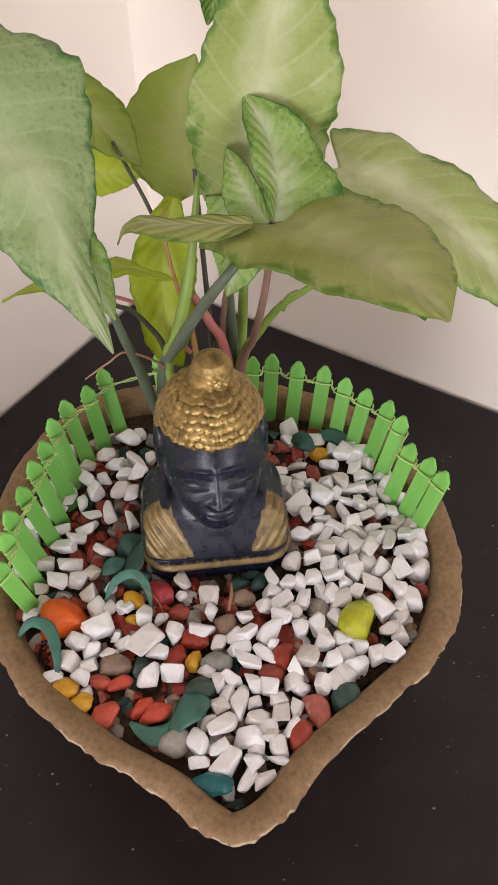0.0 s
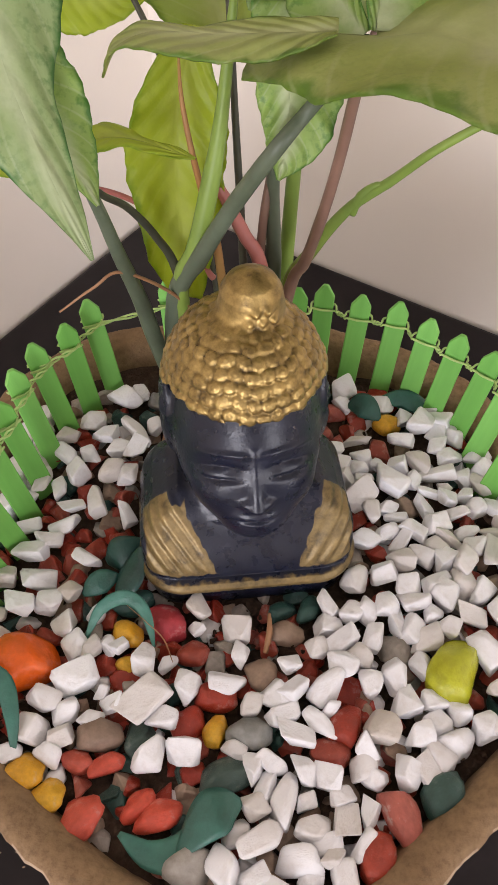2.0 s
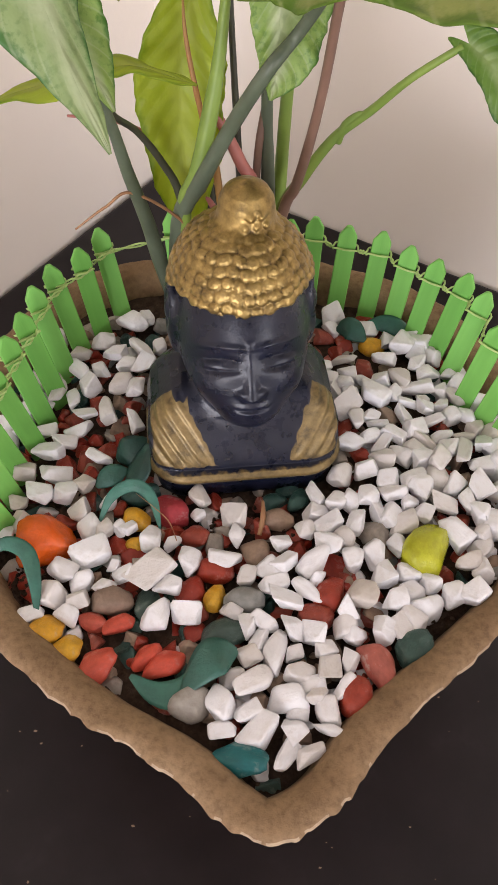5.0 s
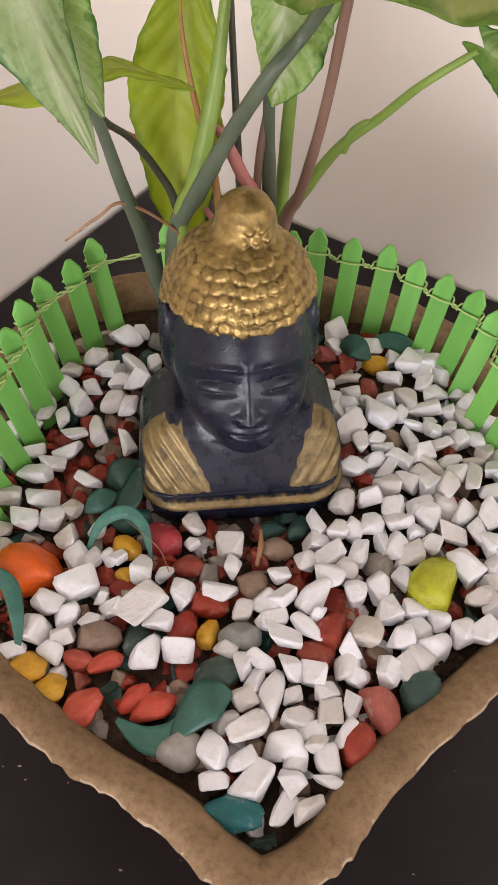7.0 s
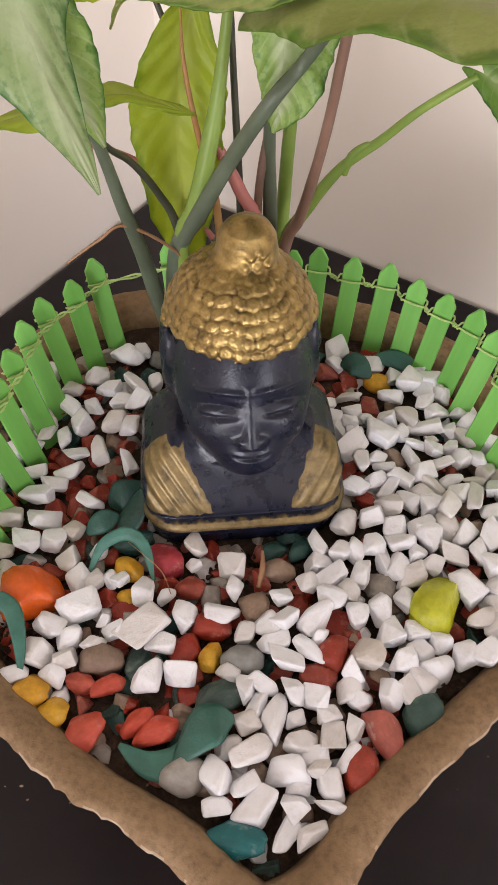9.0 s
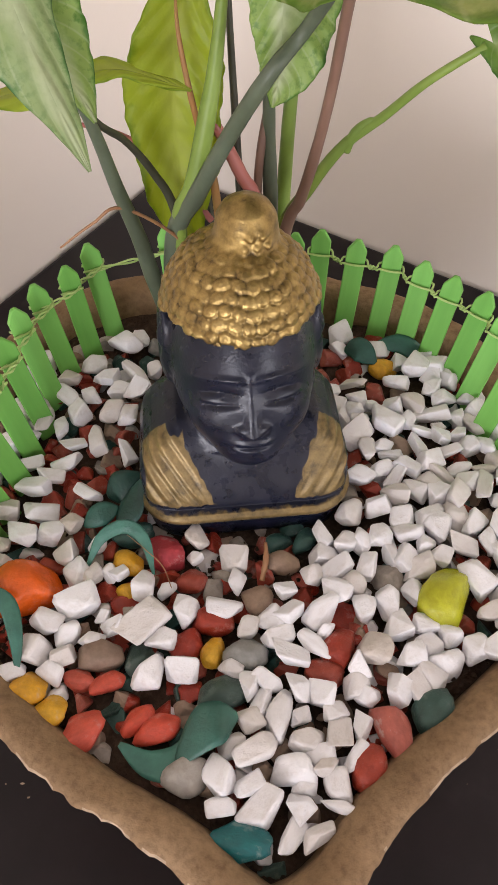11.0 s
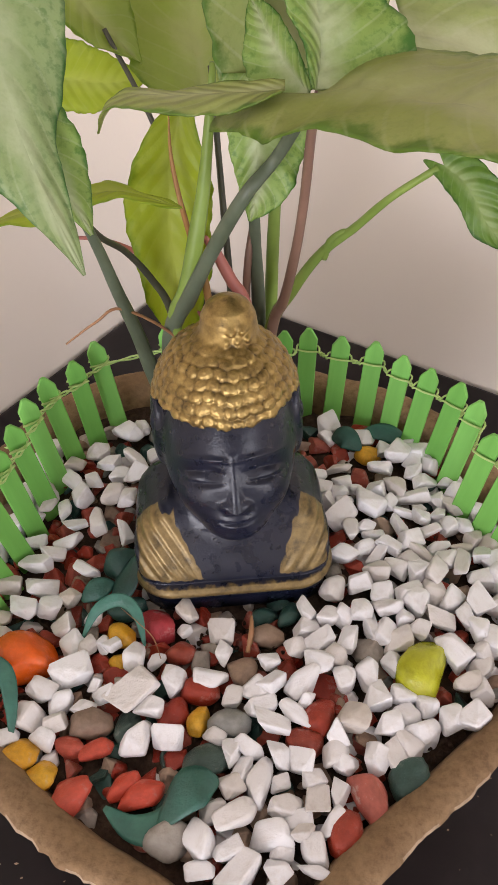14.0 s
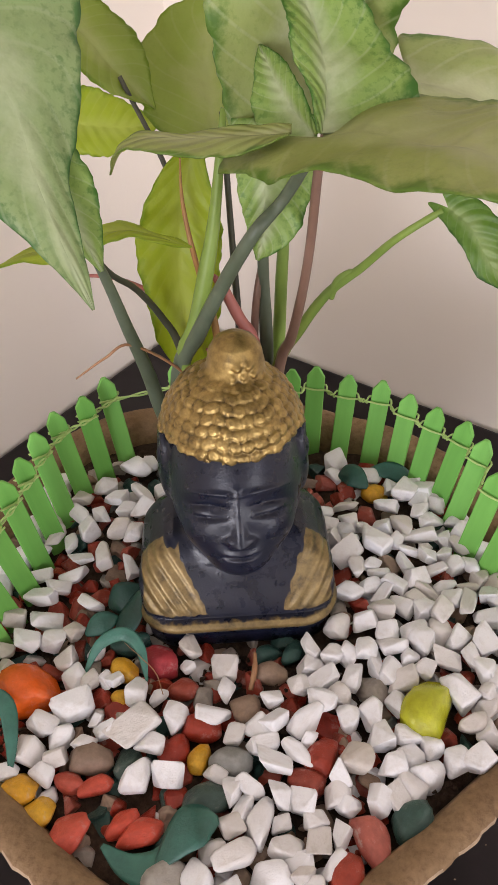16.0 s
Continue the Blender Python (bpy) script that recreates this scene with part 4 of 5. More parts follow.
def with_material(me, material):
    m = me.copy()
    m.materials.append(material)
    return m


SHAPES = [stone_mesh("pebble", 100 + i, (1.0, 0.72 + 0.03 * (i % 8), 0.58 + 0.045 * (i % 6)), 11 + i % 6, 0.032 + 0.008 * (i % 4)) for i in range(24)]
ROUND = [rounded_mesh("stone", 300 + i, (1.0, 0.76 + 0.04 * (i % 5), 0.64 + 0.05 * (i % 4))) for i in range(10)]


def block_mesh(name, seed):
    """A blocky broken piece about 1 m across: a skewed box with lost corners and blunted edges."""
    r = np.random.default_rng(seed)
    bm = bmesh.new()
    for k in range(8):
        c = np.array([(k & 1) - 0.5, (k >> 1 & 1) - 0.5, (k >> 2 & 1) - 0.5])
        c = c * r.uniform(0.42, 1.0, 3) + np.array([0.28, 0.0, 0.0]) * c[1] * r.choice((-1, 1)) * (k % 3 == 0)
        if r.random() < 0.45:
            for ax in r.permutation(3)[:2]:
                d = c.copy()
                d[ax] *= r.uniform(0.0, 0.45)
                bm.verts.new(d)
        else:
            bm.verts.new(c)
    got = bmesh.ops.convex_hull(bm, input=bm.verts[:])
    bmesh.ops.delete(bm, geom=[g for g in set(got["geom_interior"] + got["geom_unused"]) if isinstance(g, bmesh.types.BMVert)], context="VERTS")
    bmesh.ops.dissolve_limit(bm, angle_limit=radians(16), verts=bm.verts[:], edges=bm.edges[:])
    bmesh.ops.bevel(bm, geom=bm.edges[:], offset=r.uniform(0.05, 0.10), segments=2, affect="EDGES", profile=0.5, clamp_overlap=True)
    bmesh.ops.triangulate(bm, faces=bm.faces[:])
    me = bpy.data.meshes.new(name)
    bm.to_mesh(me)
    bm.free()
    me.polygons.foreach_set("use_smooth", [p.area < 0.03 for p in me.polygons])
    return me


BLOCKS = [block_mesh("pebble", 500 + i) for i in range(40)]
KINDS = {}


def stone(name, x, y, z, size, material, label, group, rng, shapes=SHAPES, tilt=35, yaw=None, category="pebble", shape=(1, 1, 1)):
    me = shapes[int(rng.integers(len(shapes)))]
    key = (me.name, material.name)
    if key not in KINDS:
        KINDS[key] = with_material(me, material)
    ob = new(name, KINDS[key])
    rx, ry = rng.normal(size=2) * tilt * 0.5
    m = pose(x, y, z, rx, ry, rng.uniform(0, 360) if yaw is None else yaw)
    ob.matrix_world = m @ Matrix.Diagonal((size * shape[0], size * shape[1], size * shape[2], 1))
    return tagged(ob, label, category, group)


taken = []


def free(x, y, r):
    return all((x - a) ** 2 + (y - b) ** 2 > (r + c) ** 2 for a, b, c in taken)


def in_bust(x, y, grow=0.0):
    q = BUST.inverted() @ Vector((x, y, BUST.translation.z))
    return abs(q.x) < 0.043 + grow and -0.026 - grow < q.y < 0.039 + grow


rng = np.random.default_rng(11)
# stones that stand out
FEATURE = [
    (-0.0890, -0.0490, 0.0285, ORANGE, "large glossy orange painted stone", 20), (0.0790, -0.0490, 0.0285, LIME, "yellow-green glossy stone among white pebbles", 70),
    (-0.0343, -0.0297, 0.0175, CRIMSON, "rough crimson red stone beside the bust", 0), (0.0000, -0.1385, 0.0200, TEAL, "smooth teal stone at the dish front", -8),
    (0.0535, -0.1005, 0.0180, PINK, "salmon pink teardrop stone near the rim", 110), (0.0445, -0.1140, 0.0165, RED, "dark red stone lying by the rim", 20),
    (0.0695, -0.0935, 0.0180, GREEN, "dark green stone tucked under the rim", 30), (-0.0078, -0.0884, 0.0175, GREEN, "rounded dark green stone among pebbles", 20),
    (-0.0806, -0.0890, 0.0150, YELLOW, "ochre yellow stone near the rim", 0), (-0.0706, -0.0970, 0.0135, YELLOW, "bright yellow stone near the rim", 0),
    (-0.0581, -0.1040, 0.017, CORAL, "coral red rough stone near the rim", 40), (-0.0379, -0.0984, 0.0135, CORAL, "coral pink stone among small chips", 50),
    (-0.0315, -0.1024, 0.015, CORAL, "coral pink flat stone among chips", 20), (-0.0619, -0.0847, 0.0115, CORAL, "small coral red stone among pebbles", 0),
    (-0.0515, -0.0854, 0.0115, CORAL, "small coral red stone among pebbles", 30), (-0.0502, -0.0346, 0.0140, YELLOW, "yellow stone under a curved teal shard", 0),
    (-0.0479, -0.0468, 0.0095, YELLOW, "small yellow stone between white pebbles", 0), (-0.0121, -0.0722, 0.0115, YELLOW, "amber glossy stone between white pebbles", 80),
    (0.0653, 0.0815, 0.0130, YELLOW, "yellow stone beside the green fence", 0), (-0.0188, -0.1175, 0.017, GREY, "brown-grey rounded stone at the rim", 20),
    (0.0367, -0.0700, 0.0165, RED, "red stone with pale scratches", 70), (0.0306, -0.0802, 0.014, RED, "dull red stone between white pebbles", 20),
    (-0.0553, -0.0755, 0.0165, BROWN, "rough brown stone between white pebbles", 10), (0.0014, -0.0730, 0.0175, GREY, "grey-green rounded stone among pebbles", 10),
    (-0.0223, -0.0697, 0.0135, RED, "dark red stone between white pebbles", 80), (-0.0129, -0.0599, 0.0155, RED, "dull red stone between white pebbles", 0),
    (0.0040, -0.0502, 0.0135, BROWN, "rough brown stone before the bust", 60), (0.0143, -0.0327, 0.0135, BROWN, "long brown stone before the bust", 0),
    (-0.0219, -0.0418, 0.0135, RED, "dull red stone before the bust", 15), (0.0123, -0.0225, 0.0125, GREEN, "dark green stone against the bust", 30),
    (0.0236, -0.0205, 0.0125, GREEN, "dark green stone against the bust", 60), (-0.0489, -0.0201, 0.0160, GREEN, "dark green stone against the bust", 30),
]
FORM = {"teal_stone": (1.15, 0.66, 0.62), "dark_green_stone": (1.1, 0.8, 0.75), "coral_stone": (1.1, 0.8, 0.75), "salmon_stone": (1.15, 0.78, 0.75), "lime_stone": (1.05, 0.85, 0.8)}
for x, y, d, mat, label, yaw in FEATURE:
    stone("stone", x, y, 0.1155 + d * 0.22, d * 1.02, mat, label, "coloured stones in the dish", rng, ROUND, 12, yaw, "stone", FORM.get(mat.name, (1, 1, 1)))
    taken.append((x, y, d * 0.40))

# crushed marble laid piece by piece, bed by bed: x, y, length and breadth in tenths of a millimetre, and the turn in degrees
BESIDE = [(-1036, -102, 124, 105, 2), (-963, 31, 157, 91, 2), (-901, -109, 152, 109, 15), (-842, -221, 115, 97, 2), (-947, -246, 139, 97, -4), (-753, -164, 92, 87, 52), (-716, -8, 138, 73, -36), (-638, -263, 95, 70, 51), (-1038, -278, 90, 77, 2), (-1096, 141, 96, 77, 43), (-1000, 162, 122, 66, 13), (-848, 168, 148, 87, 18), (-887, 83, 131, 70, 13), (-720, 300, 168, 88, -66), (-569, 239, 132, 75, -60), (-971, 390, 175, 68, 86), (-890, 351, 127, 67, -69), (-1048, 294, 130, 95, -32), (-813, 259, 124, 60, 22), (-1005, 455, 91, 46, 94)]
CORNER = [(-674, 919, 184, 103, -41), (-791, 748, 128, 94, 17), (-905, 649, 144, 94, 2), (-897, 553, 174, 75, -38), (-792, 560, 124, 86, -23), (-722, 663, 138, 81, 2), (-659, 580, 113, 91, 2), (-679, 457, 133, 107, 16), (-584, 706, 244, 70, -47), (-555, 584, 136, 85, 65), (-578, 425, 99, 100, 2), (-500, 729, 90, 87, 43), (-454, 551, 112, 56, 16)]
FRONT_LEFT = [(-687, -406, 125, 108, 38), (-630, -418, 122, 73, 61), (-664, -539, 175, 125, 38), (-568, -402, 103, 68, 90), (-514, -400, 77, 63, 38), (-418, -469, 139, 105, 79), (-781, -628, 125, 91, -19), (-702, -672, 118, 99, 25), (-560, -587, 67, 52, 70), (-511, -638, 110, 66, 19), (-592, -700, 113, 61, 31), (-687, -759, 112, 84, 25), (-720, -829, 117, 74, -32), (-874, -825, 102, 80, 25), (-388, -619, 208, 136, 42), (-316, -703, 119, 83, -14), (-241, -562, 132, 108, 86), (-357, -834, 140, 113, 77), (-231, -807, 129, 113, 13)]
BEFORE_BUST = [(-213, -233, 120, 89, -51), (-223, -319, 68, 63, 26), (-52, -318, 126, 116, 2), (-38, -423, 101, 72, 75), (-323, -474, 71, 67, 2), (-97, -544, 154, 94, -9), (-1, -630, 96, 93, 8), (-50, -795, 99, 63, -19), (19, -862, 122, 81, 87), (308, -213, 123, 64, -55), (398, -233, 108, 94, -10), (471, -236, 117, 84, 62), (369, -358, 160, 82, 40), (269, -398, 97, 82, 24), (156, -475, 95, 66, 19), (179, -560, 120, 84, 44), (294, -556, 174, 103, 48), (370, -467, 132, 95, -21), (135, -662, 147, 88, 24)]
MIDDLE = [(269, -694, 159, 69, -42), (310, -643, 86, 51, 53), (180, -745, 162, 82, -9), (496, -705, 138, 125, 69), (640, -728, 126, 97, 27), (600, -595, 147, 123, 77), (556, -507, 166, 110, 69), (663, -451, 148, 92, 76), (714, -591, 137, 85, 13), (795, -630, 102, 100, 2), (432, -783, 112, 78, -53), (696, -801, 141, 92, -38), (579, -846, 120, 105, 67), (647, -855, 110, 82, -65), (411, -848, 121, 95, 12), (87, -841, 112, 90, -60), (208, -871, 129, 81, -71), (292, -886, 118, 99, -8), (452, -889, 116, 90, 22)]
MOUND = [(132, -973, 184, 111, 57), (68, -921, 138, 67, 72), (28, -1002, 100, 88, -58), (216, -970, 83, 58, 22), (-45, -1081, 110, 83, 22), (48, -1102, 170, 109, 12), (232, -1065, 146, 92, 12), (347, -1025, 135, 93, 83), (339, -944, 101, 76, 22), (429, -1005, 132, 67, 73), (399, -1110, 125, 66, 58), (187, -1157, 180, 100, -3), (298, -1150, 98, 61, 59), (337, -1201, 131, 95, -82), (283, -1108, 128, 74, 12), (-79, -1202, 136, 117, 78), (26, -1212, 116, 86, 31), (-64, -1286, 111, 68, 7), (83, -1262, 168, 116, 56)]
POINT = [(221, -1282, 103, 99, 11), (339, -1278, 164, 43, -10), (172, -1375, 152, 68, 61), (259, -1363, 139, 72, 32), (221, -1205, 88, 65, 2), (597, 291, 97, 70, 2)]
RIGHT = [(434, -73, 133, 112, 63), (570, -37, 129, 103, 14), (645, 29, 160, 114, -36), (653, -96, 106, 102, 2), (824, 26, 133, 110, 60), (904, 16, 139, 121, 35), (1027, 59, 202, 75, 74), (1110, 5, 120, 107, 2), (766, -91, 157, 87, 39), (809, -150, 141, 112, -48), (965, -129, 142, 98, 66), (1069, -140, 144, 109, -61), (554, -198, 119, 105, 35), (682, -184, 145, 96, 2), (900, -243, 147, 86, -10), (601, -288, 156, 74, -86), (653, -300, 133, 94, 60), (716, -340, 162, 98, 29), (804, -295, 102, 90, -10)]
RIGHT_FAR = [(494, -334, 136, 83, 78), (738, -240, 84, 75, 2), (935, -387, 159, 129, -53), (970, -544, 138, 78, 23), (1060, -271, 161, 102, -82), (1014, -230, 123, 77, -71), (881, -691, 121, 99, 31), (974, -692, 143, 105, 40), (1040, -463, 128, 89, 32), (488, 356, 176, 131, 56), (632, 415, 183, 116, -31), (732, 436, 95, 73, 63), (805, 368, 147, 55, -11), (770, 291, 141, 60, -59), (641, 242, 124, 48, 9), (727, 162, 138, 91, -37), (477, 136, 141, 95, -23), (604, 167, 120, 69, 26), (659, 136, 129, 69, 58)]
BY_FENCE = [(449, 1000, 139, 116, 29), (348, 625, 142, 80, 6), (401, 533, 101, 90, 2), (480, 676, 177, 58, -5), (512, 574, 118, 96, -50), (574, 539, 95, 56, 2), (514, 457, 94, 44, 2), (702, 685, 138, 70, -5), (777, 566, 169, 103, -62), (802, 779, 145, 119, 64), (869, 645, 115, 81, 70), (918, 583, 152, 81, 15), (838, 487, 198, 85, 9), (884, 407, 72, 67, 2), (914, 263, 147, 60, 6), (942, 170, 109, 65, 14), (843, 150, 154, 64, -40), (959, 89, 113, 91, 60), (1037, 430, 144, 68, -58)]
BY_FENCE_LOW = [(1082, 310, 117, 73, -74), (1041, 174, 118, 49, 2), (975, 375, 110, 84, 45), (877, 336, 93, 77, 2), (1115, 227, 117, 94, 35), (1138, 128, 134, 82, 73), (797, 82, 117, 79, -49), (537, 272, 145, 86, -69), (729, 48, 129, 89, -24)]


def extent(me):
    c = np.array([v.co for v in me.vertices])
    return c.max(0) - c.min(0)


def lay(bed, chip=BLOCKS):
    """Marble pieces at their places in one bed."""
    for x, y, long, short, turn in bed:
        x, y, long, short = x / 10000, y / 10000, long / 10000, short / 10000
        me = chip[int(rng.integers(len(chip)))]
        e = extent(me)
        ob = new("pebble", with_material(me, MARBLE) if (me.name, "laid") not in KINDS else KINDS[(me.name, "laid")])
        KINDS[(me.name, "laid")] = ob.data
        high = min(short * 0.85, 0.0105)
        m = pose(x, y, ground_z(x, y) + 0.0075 + rng.uniform(-0.0008, 0.0016), *(rng.normal(size=2) * 13), turn)
        ob.matrix_world = m @ Matrix.Diagonal((long / e[0], short / e[1], high / e[2], 1))
        tagged(ob, "white crushed marble pebble lying in the dish", "pebble", "white pebbles in the dish")
        taken.append((x, y, 0.40 * math.sqrt(long * short)))


for bed in (BESIDE, CORNER, FRONT_LEFT, BEFORE_BUST, MIDDLE, MOUND, POINT, RIGHT, RIGHT_FAR, BY_FENCE, BY_FENCE_LOW):
    lay(bed)

for x, y in [(-0.042, -0.112), (-0.034, -0.114), (-0.026, -0.113), (-0.019, -0.108), (-0.012, -0.101), (-0.006, -0.096), (0.000, -0.146), (0.010, -0.144), (-0.052, -0.004), (-0.050, -0.013), (0.060, 0.084), (0.076, 0.092)]:
    taken.append((x, y, 0.0055))
# what lies loose between and beyond them
EDGE = inward(outline, 0.0215)
RED_SPOT = [(-0.075, 0.03, 0.030), (-0.085, 0.0, 0.030), (0.060, 0.078, 0.020), (-0.01, -0.05, 0.035)]
for tries in range(5000):
    x, y = rng.uniform(-0.14, 0.14), rng.uniform(-0.16, 0.13)
    d = rng.uniform(0.0100, 0.0150)
    if not inside(x, y, EDGE) or in_bust(x, y, 0.003) or not free(x, y, d * 0.26) or (-0.040 < x < 0.026 and y > 0.066) or y > 0.102 or (x - 0.088) ** 2 + (y + 0.086) ** 2 < 0.0145 ** 2:
        continue
    red = sum(math.exp(-((x - a) ** 2 + (y - b) ** 2) / r ** 2) for a, b, r in RED_SPOT)
    p = rng.random()
    white = 0.85 if (x > 0.085 or x < -0.10) else 0.35 if x > 0.03 else 0.12
    if p < white * (1 - 0.6 * min(red, 1)):
        mat, kind = MARBLE, "white"
    elif p < white + (1 - white) * (0.35 + 0.4 * min(red, 1)):
        mat, kind = RED, "red"
    else:
        mat, kind = [(GREY, "grey"), (GREEN, "green"), (BROWN, "brown")][int(rng.integers(3))]
    label = {"white": "white crushed marble pebble lying in the dish", "red": "dull red stone chip between white pebbles", "grey": "grey-brown stone chip between pebbles", "green": "dark green stone chip between pebbles", "brown": "rough brown stone chip between pebbles"}[kind]
    low = 0.0 if kind == "white" else -0.0045
    stone("pebble", x, y, ground_z(x, y) + 0.0060 + low + rng.uniform(-0.001, 0.001), d * 1.08, mat, label, kind + " pebbles in the dish", rng, BLOCKS if kind == "white" else SHAPES, 40)
    taken.append((x, y, d * 0.36))


def under_layer():
    """The half-buried chips under the top layer, as one object."""
    verts, faces, mats = [], [], []
    mat_list = [MARBLE, RED, GREY, GREEN, BROWN]
    for _ in range(900):
        x, y = rng.uniform(-0.14, 0.14), rng.uniform(-0.16, 0.13)
        if not inside(x, y) or in_bust(x, y, -0.006) or (x - 0.088) ** 2 + (y + 0.088) ** 2 < 0.014 ** 2 or (abs(x) < 0.05 and y > 0.05) or y > 0.1:
            continue
        me = SHAPES[int(rng.integers(len(SHAPES)))]
        right = x > 0.03 or (x > -0.01 and y < -0.075)
        pick = int(rng.choice(5, p=(0.22, 0.30, 0.16, 0.14, 0.18) if right else (0.06, 0.38, 0.17, 0.17, 0.22)))
        m = pose(x, y, ground_z(x, y) - 0.0025, *rng.uniform(0, 360, 3)) @ Matrix.Diagonal((0.0145, 0.0145, 0.0145, 1))
        o = len(verts)
        verts.extend((m @ v.co) / 0.0145 for v in me.vertices)
        for f in me.polygons:
            faces.append(tuple(o + i for i in f.vertices))
            mats.append(pick)
    ob = link_mesh("stone_chips", verts, faces, mat_list, smooth=False)
    ob.scale = (0.0145, 0.0145, 0.0145)
    ob.data.polygons.foreach_set("material_index", mats)
    tagged(ob, "mixed red, grey and white chips half buried in soil", "stone chips", kind="stuff")


under_layer()


# ---- teal shards ----
def shard(points, width, normal, label, cup=0.07, seed=0):
    """A thin curved strip, wider in the middle, cupped across."""
    n, k = 22, 7
    c = spline(points, n)
    t = np.gradient(c, axis=0)
    t /= np.linalg.norm(t, axis=1)[:, None]
    f0 = np.array(normal, float)
    verts, faces = [], []
    for i in range(n):
        u = i / (n - 1)
        nn = f0 - t[i] * (f0 @ t[i])
        nn /= np.linalg.norm(nn)
        s = np.cross(t[i], nn)
        w = width * 0.5 * (math.sin(math.pi * (0.04 + 0.92 * u)) ** 0.9)
        for j in range(k):
            v = 2 * j / (k - 1) - 1
            verts.append(c[i] + s * v * w + nn * (2.2 * cup * w * (1 - abs(v) ** 1.3)))
    for i in range(n - 1):
        for j in range(k - 1):
            a = i * k + j
            faces.append((a, a + 1, a + k + 1, a + k))
    ob = link_mesh("shell_shard", verts, faces, SHELL)
    mod = ob.modifiers.new("thickness", "SOLIDIFY")
    mod.thickness, mod.offset = 0.0006, 0
    return tagged(ob, label, "shard", "teal shards among the pebbles")


G = 0.120
shard([(-0.066, -0.038, G + 0.001), (-0.060, -0.029, G + 0.010), (-0.050, -0.025, G + 0.013), (-0.042, -0.030, G + 0.010), (-0.038, -0.041, G + 0.002)], 0.0060, (0, -0.7, 0.7), "curved teal shard arching over pebbles")
shard([(-0.112, -0.062, G + 0.002), (-0.103, -0.056, G + 0.011), (-0.092, -0.060, G + 0.012), (-0.0865, -0.072, G + 0.009), (-0.085, -0.084, G + 0.001)], 0.0070, (0.2, -0.5, 0.8), "curved teal shard standing by the rim")
shard([(-0.0430, -0.1095, G + 0.004), (-0.0330, -0.1150, G + 0.001), (-0.0240, -0.1150, G + 0.001), (-0.0190, -0.1100, G + 0.002), (-0.0165, -0.1010, G + 0.004)], 0.0115, (-0.1, -0.2, 0.95), "dark teal leaf-shaped shard lying on pebbles")
shard([(-0.0225, -0.1150, G + 0.002), (-0.0140, -0.1060, G + 0.008), (-0.0085, -0.1020, G + 0.009), (-0.0020, -0.0990, G + 0.006)], 0.0165, (-0.55, -0.35, 0.75), "dark teal leaf-shaped shard lying on pebbles")
shard([(-0.062, -0.003, G + 0.003), (-0.055, -0.002, G + 0.008), (-0.046, 0.004, G + 0.009)], 0.0150, (-0.2, -0.6, 0.7), "teal shard leaning against the bust")
shard([(-0.056, -0.019, G + 0.001), (-0.050, -0.012, G + 0.007), (-0.046, -0.002, G + 0.014)], 0.0120, (-0.5, -0.6, 0.5), "teal shard leaning against the bust")
shard([(-0.070, -0.018, G + 0.001), (-0.063, -0.014, G + 0.005), (-0.056, -0.010, G + 0.004)], 0.0100, (-0.1, -0.6, 0.7), "teal shard leaning on white pebbles")
shard([(0.046, 0.089, G + 0.004), (0.053, 0.086, G + 0.007), (0.061, 0.081, G + 0.003)], 0.0125, (0.1, -0.6, 0.7), "dark teal shard in front of the fence")
shard([(0.062, 0.095, G + 0.003), (0.076, 0.092, G + 0.005), (0.090, 0.082, G + 0.002)], 0.0100, (0.1, -0.6, 0.7), "dark teal shard in front of the fence")


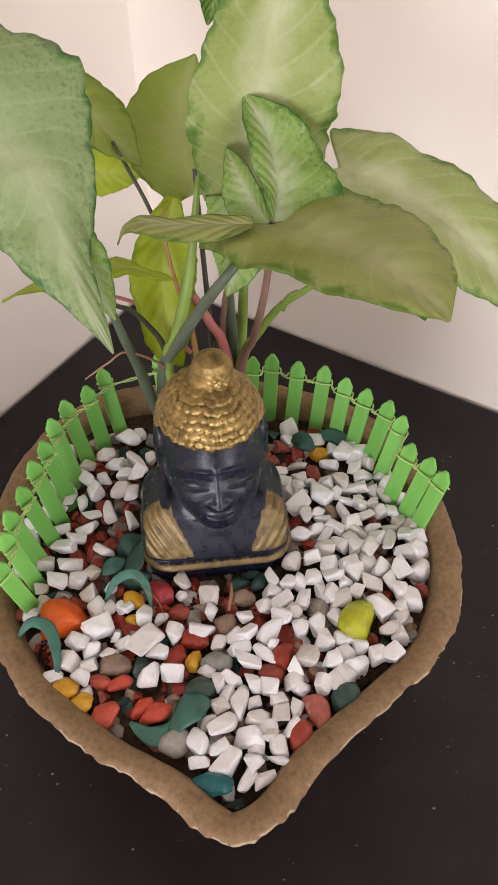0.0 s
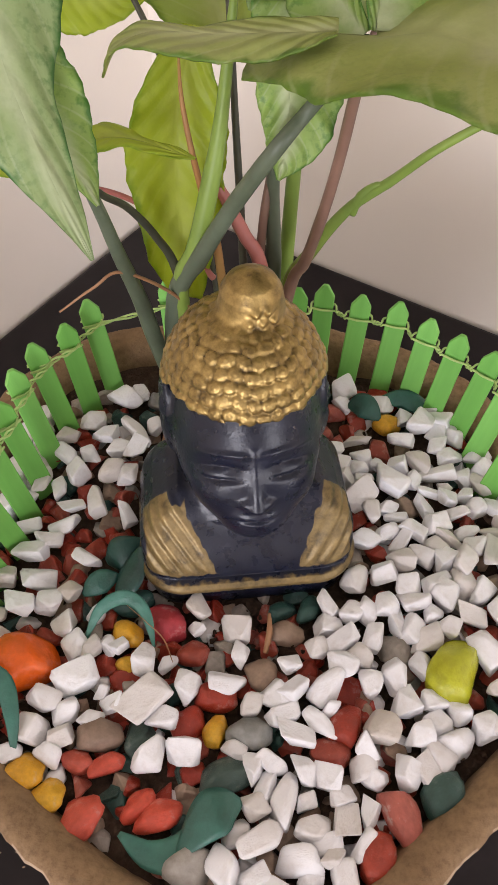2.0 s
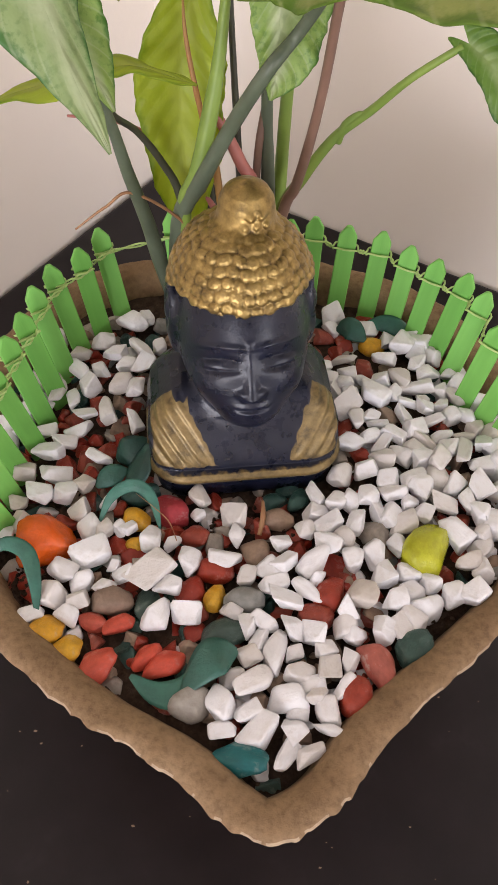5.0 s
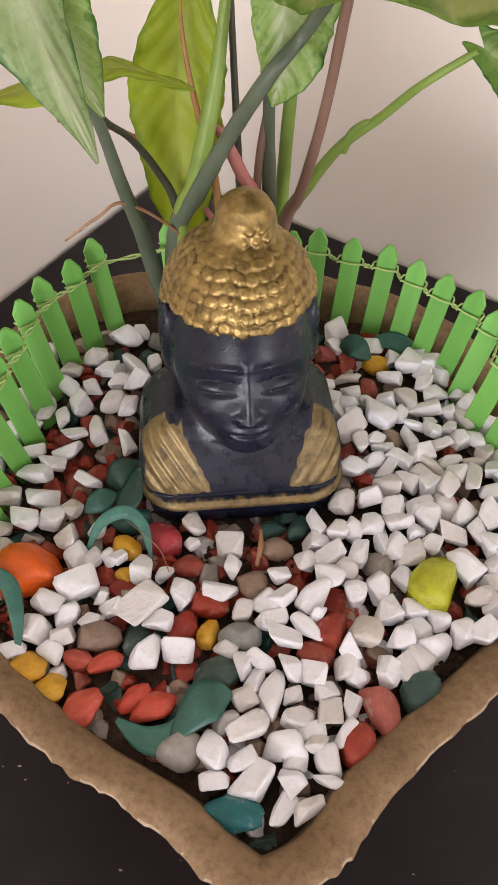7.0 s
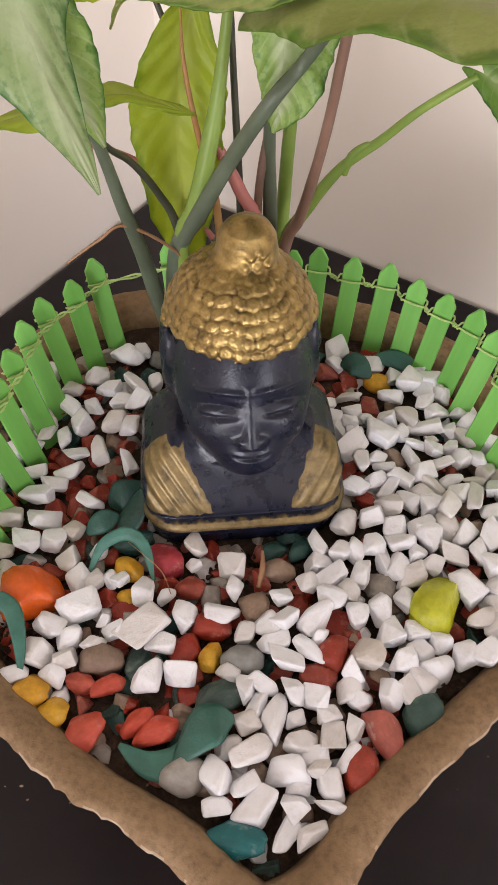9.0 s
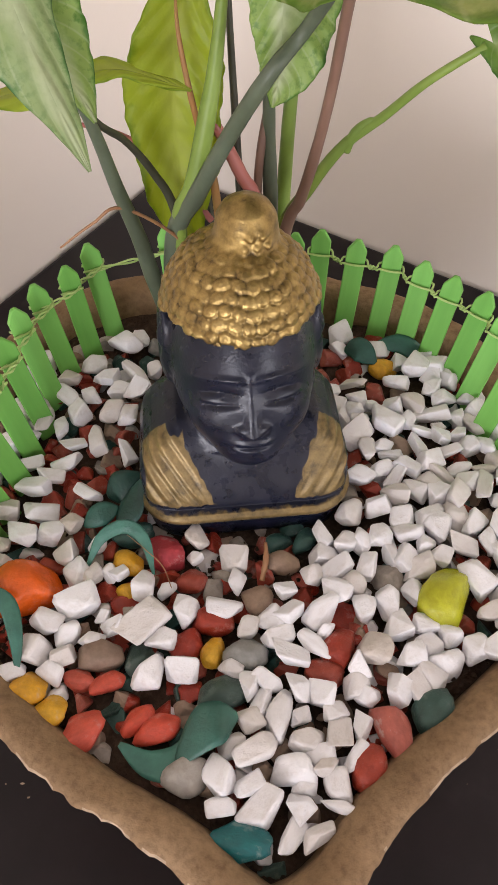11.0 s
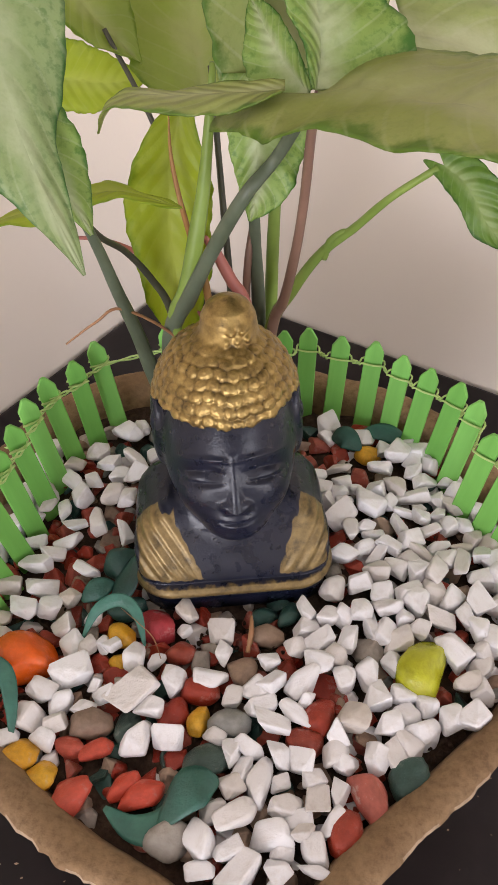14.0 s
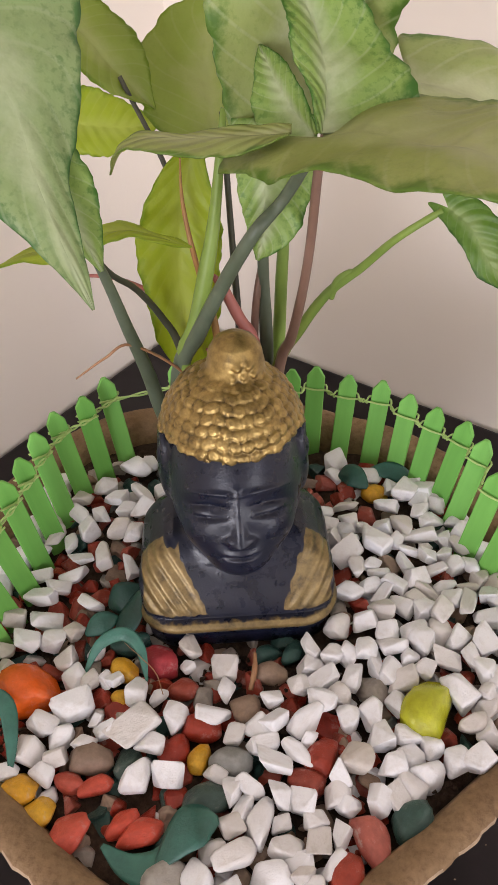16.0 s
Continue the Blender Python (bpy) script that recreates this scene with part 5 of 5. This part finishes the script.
# ---- dust on the table ----
def dust():
    """Pale specks of dust and grit on the tabletop, as one object."""
    verts, faces = [], []
    r = np.random.default_rng(5)
    for _ in range(420):
        x, y = r.uniform(-0.25, 0.3), r.uniform(-0.30, 0.2)
        d = 0.00025 + 0.0006 * r.random() ** 3
        o = len(verts)
        a = r.uniform(0, 6.28)
        ring = [(x + d * math.cos(a + k * 1.57) * (1 + (k % 2)), y + d * math.sin(a + k * 1.57), 0.0002) for k in range(4)]
        verts.extend(ring)
        verts.append((x, y, 0.0002 + d * 0.6))
        faces.extend((o + k, o + (k + 1) % 4, o + 4) for k in range(4))
    return tagged(link_mesh("table_dust", verts, faces, CLAY_CHIP), "tiny pale dust specks scattered on the table", "dust", kind="stuff")


dust()


# ---- dry bits ----
def strand(name, points, r, material, label, category):
    return tagged(link_mesh(name, *tube(points, [r, r * 1.2, r * 0.6], 7, 18, 0.08, 2), material), label, category)


strand("dry_husk", [(-0.046, 0.058, 0.121), (-0.040, 0.066, 0.128), (-0.030, 0.070, 0.130), (-0.022, 0.076, 0.126)], 0.0016, DRY, "curled reddish brown dry husk on soil", "dry leaf")
strand("dry_husk", [(-0.026, 0.078, 0.122), (-0.023, 0.074, 0.136), (-0.022, 0.070, 0.146)], 0.0022, DRY, "reddish brown dry husk at the stems", "dry leaf")
strand("twig", [(0.006, -0.041, 0.119), (0.0075, -0.034, 0.124), (0.0072, -0.027, 0.126)], 0.0011, DRY, "short brown twig before the bust", "twig")
strand("dry_stalk", [(-0.030, -0.048, 0.124), (-0.034, -0.040, 0.127), (-0.041, -0.034, 0.129), (-0.050, -0.026, 0.128)], 0.0002, DRY, "thin pale dry stalk across the pebbles", "twig")


def crumbs():
    """Crumbs of soil where the pebbles leave the bed bare."""
    verts, faces = [], []
    r = np.random.default_rng(9)
    me = SHAPES[3]
    for _ in range(420):
        a, b = r.normal(size=2)
        cx, cy, sx, sy = [(0.089, -0.086, 0.011, 0.007), (-0.100, -0.070, 0.006, 0.008), (0.01, 0.075, 0.03, 0.012), (0.0, -0.03, 0.03, 0.006)][int(r.integers(4))]
        x, y = cx + a * sx, cy + b * sy
        if not inside(x, y):
            continue
        d = r.uniform(0.0012, 0.0036)
        m = pose(x, y, ground_z(x, y) + d * 0.4 + 0.001, *r.uniform(0, 360, 3)) @ Matrix.Diagonal((d, d, d, 1))
        o = len(verts)
        verts.extend(m @ v.co for v in me.vertices)
        faces.extend(tuple(o + i for i in f.vertices) for f in me.polygons)
    return tagged(link_mesh("soil_crumbs", verts, faces, SOIL), "loose dark brown crumbs of soil", "soil", kind="stuff")


crumbs()
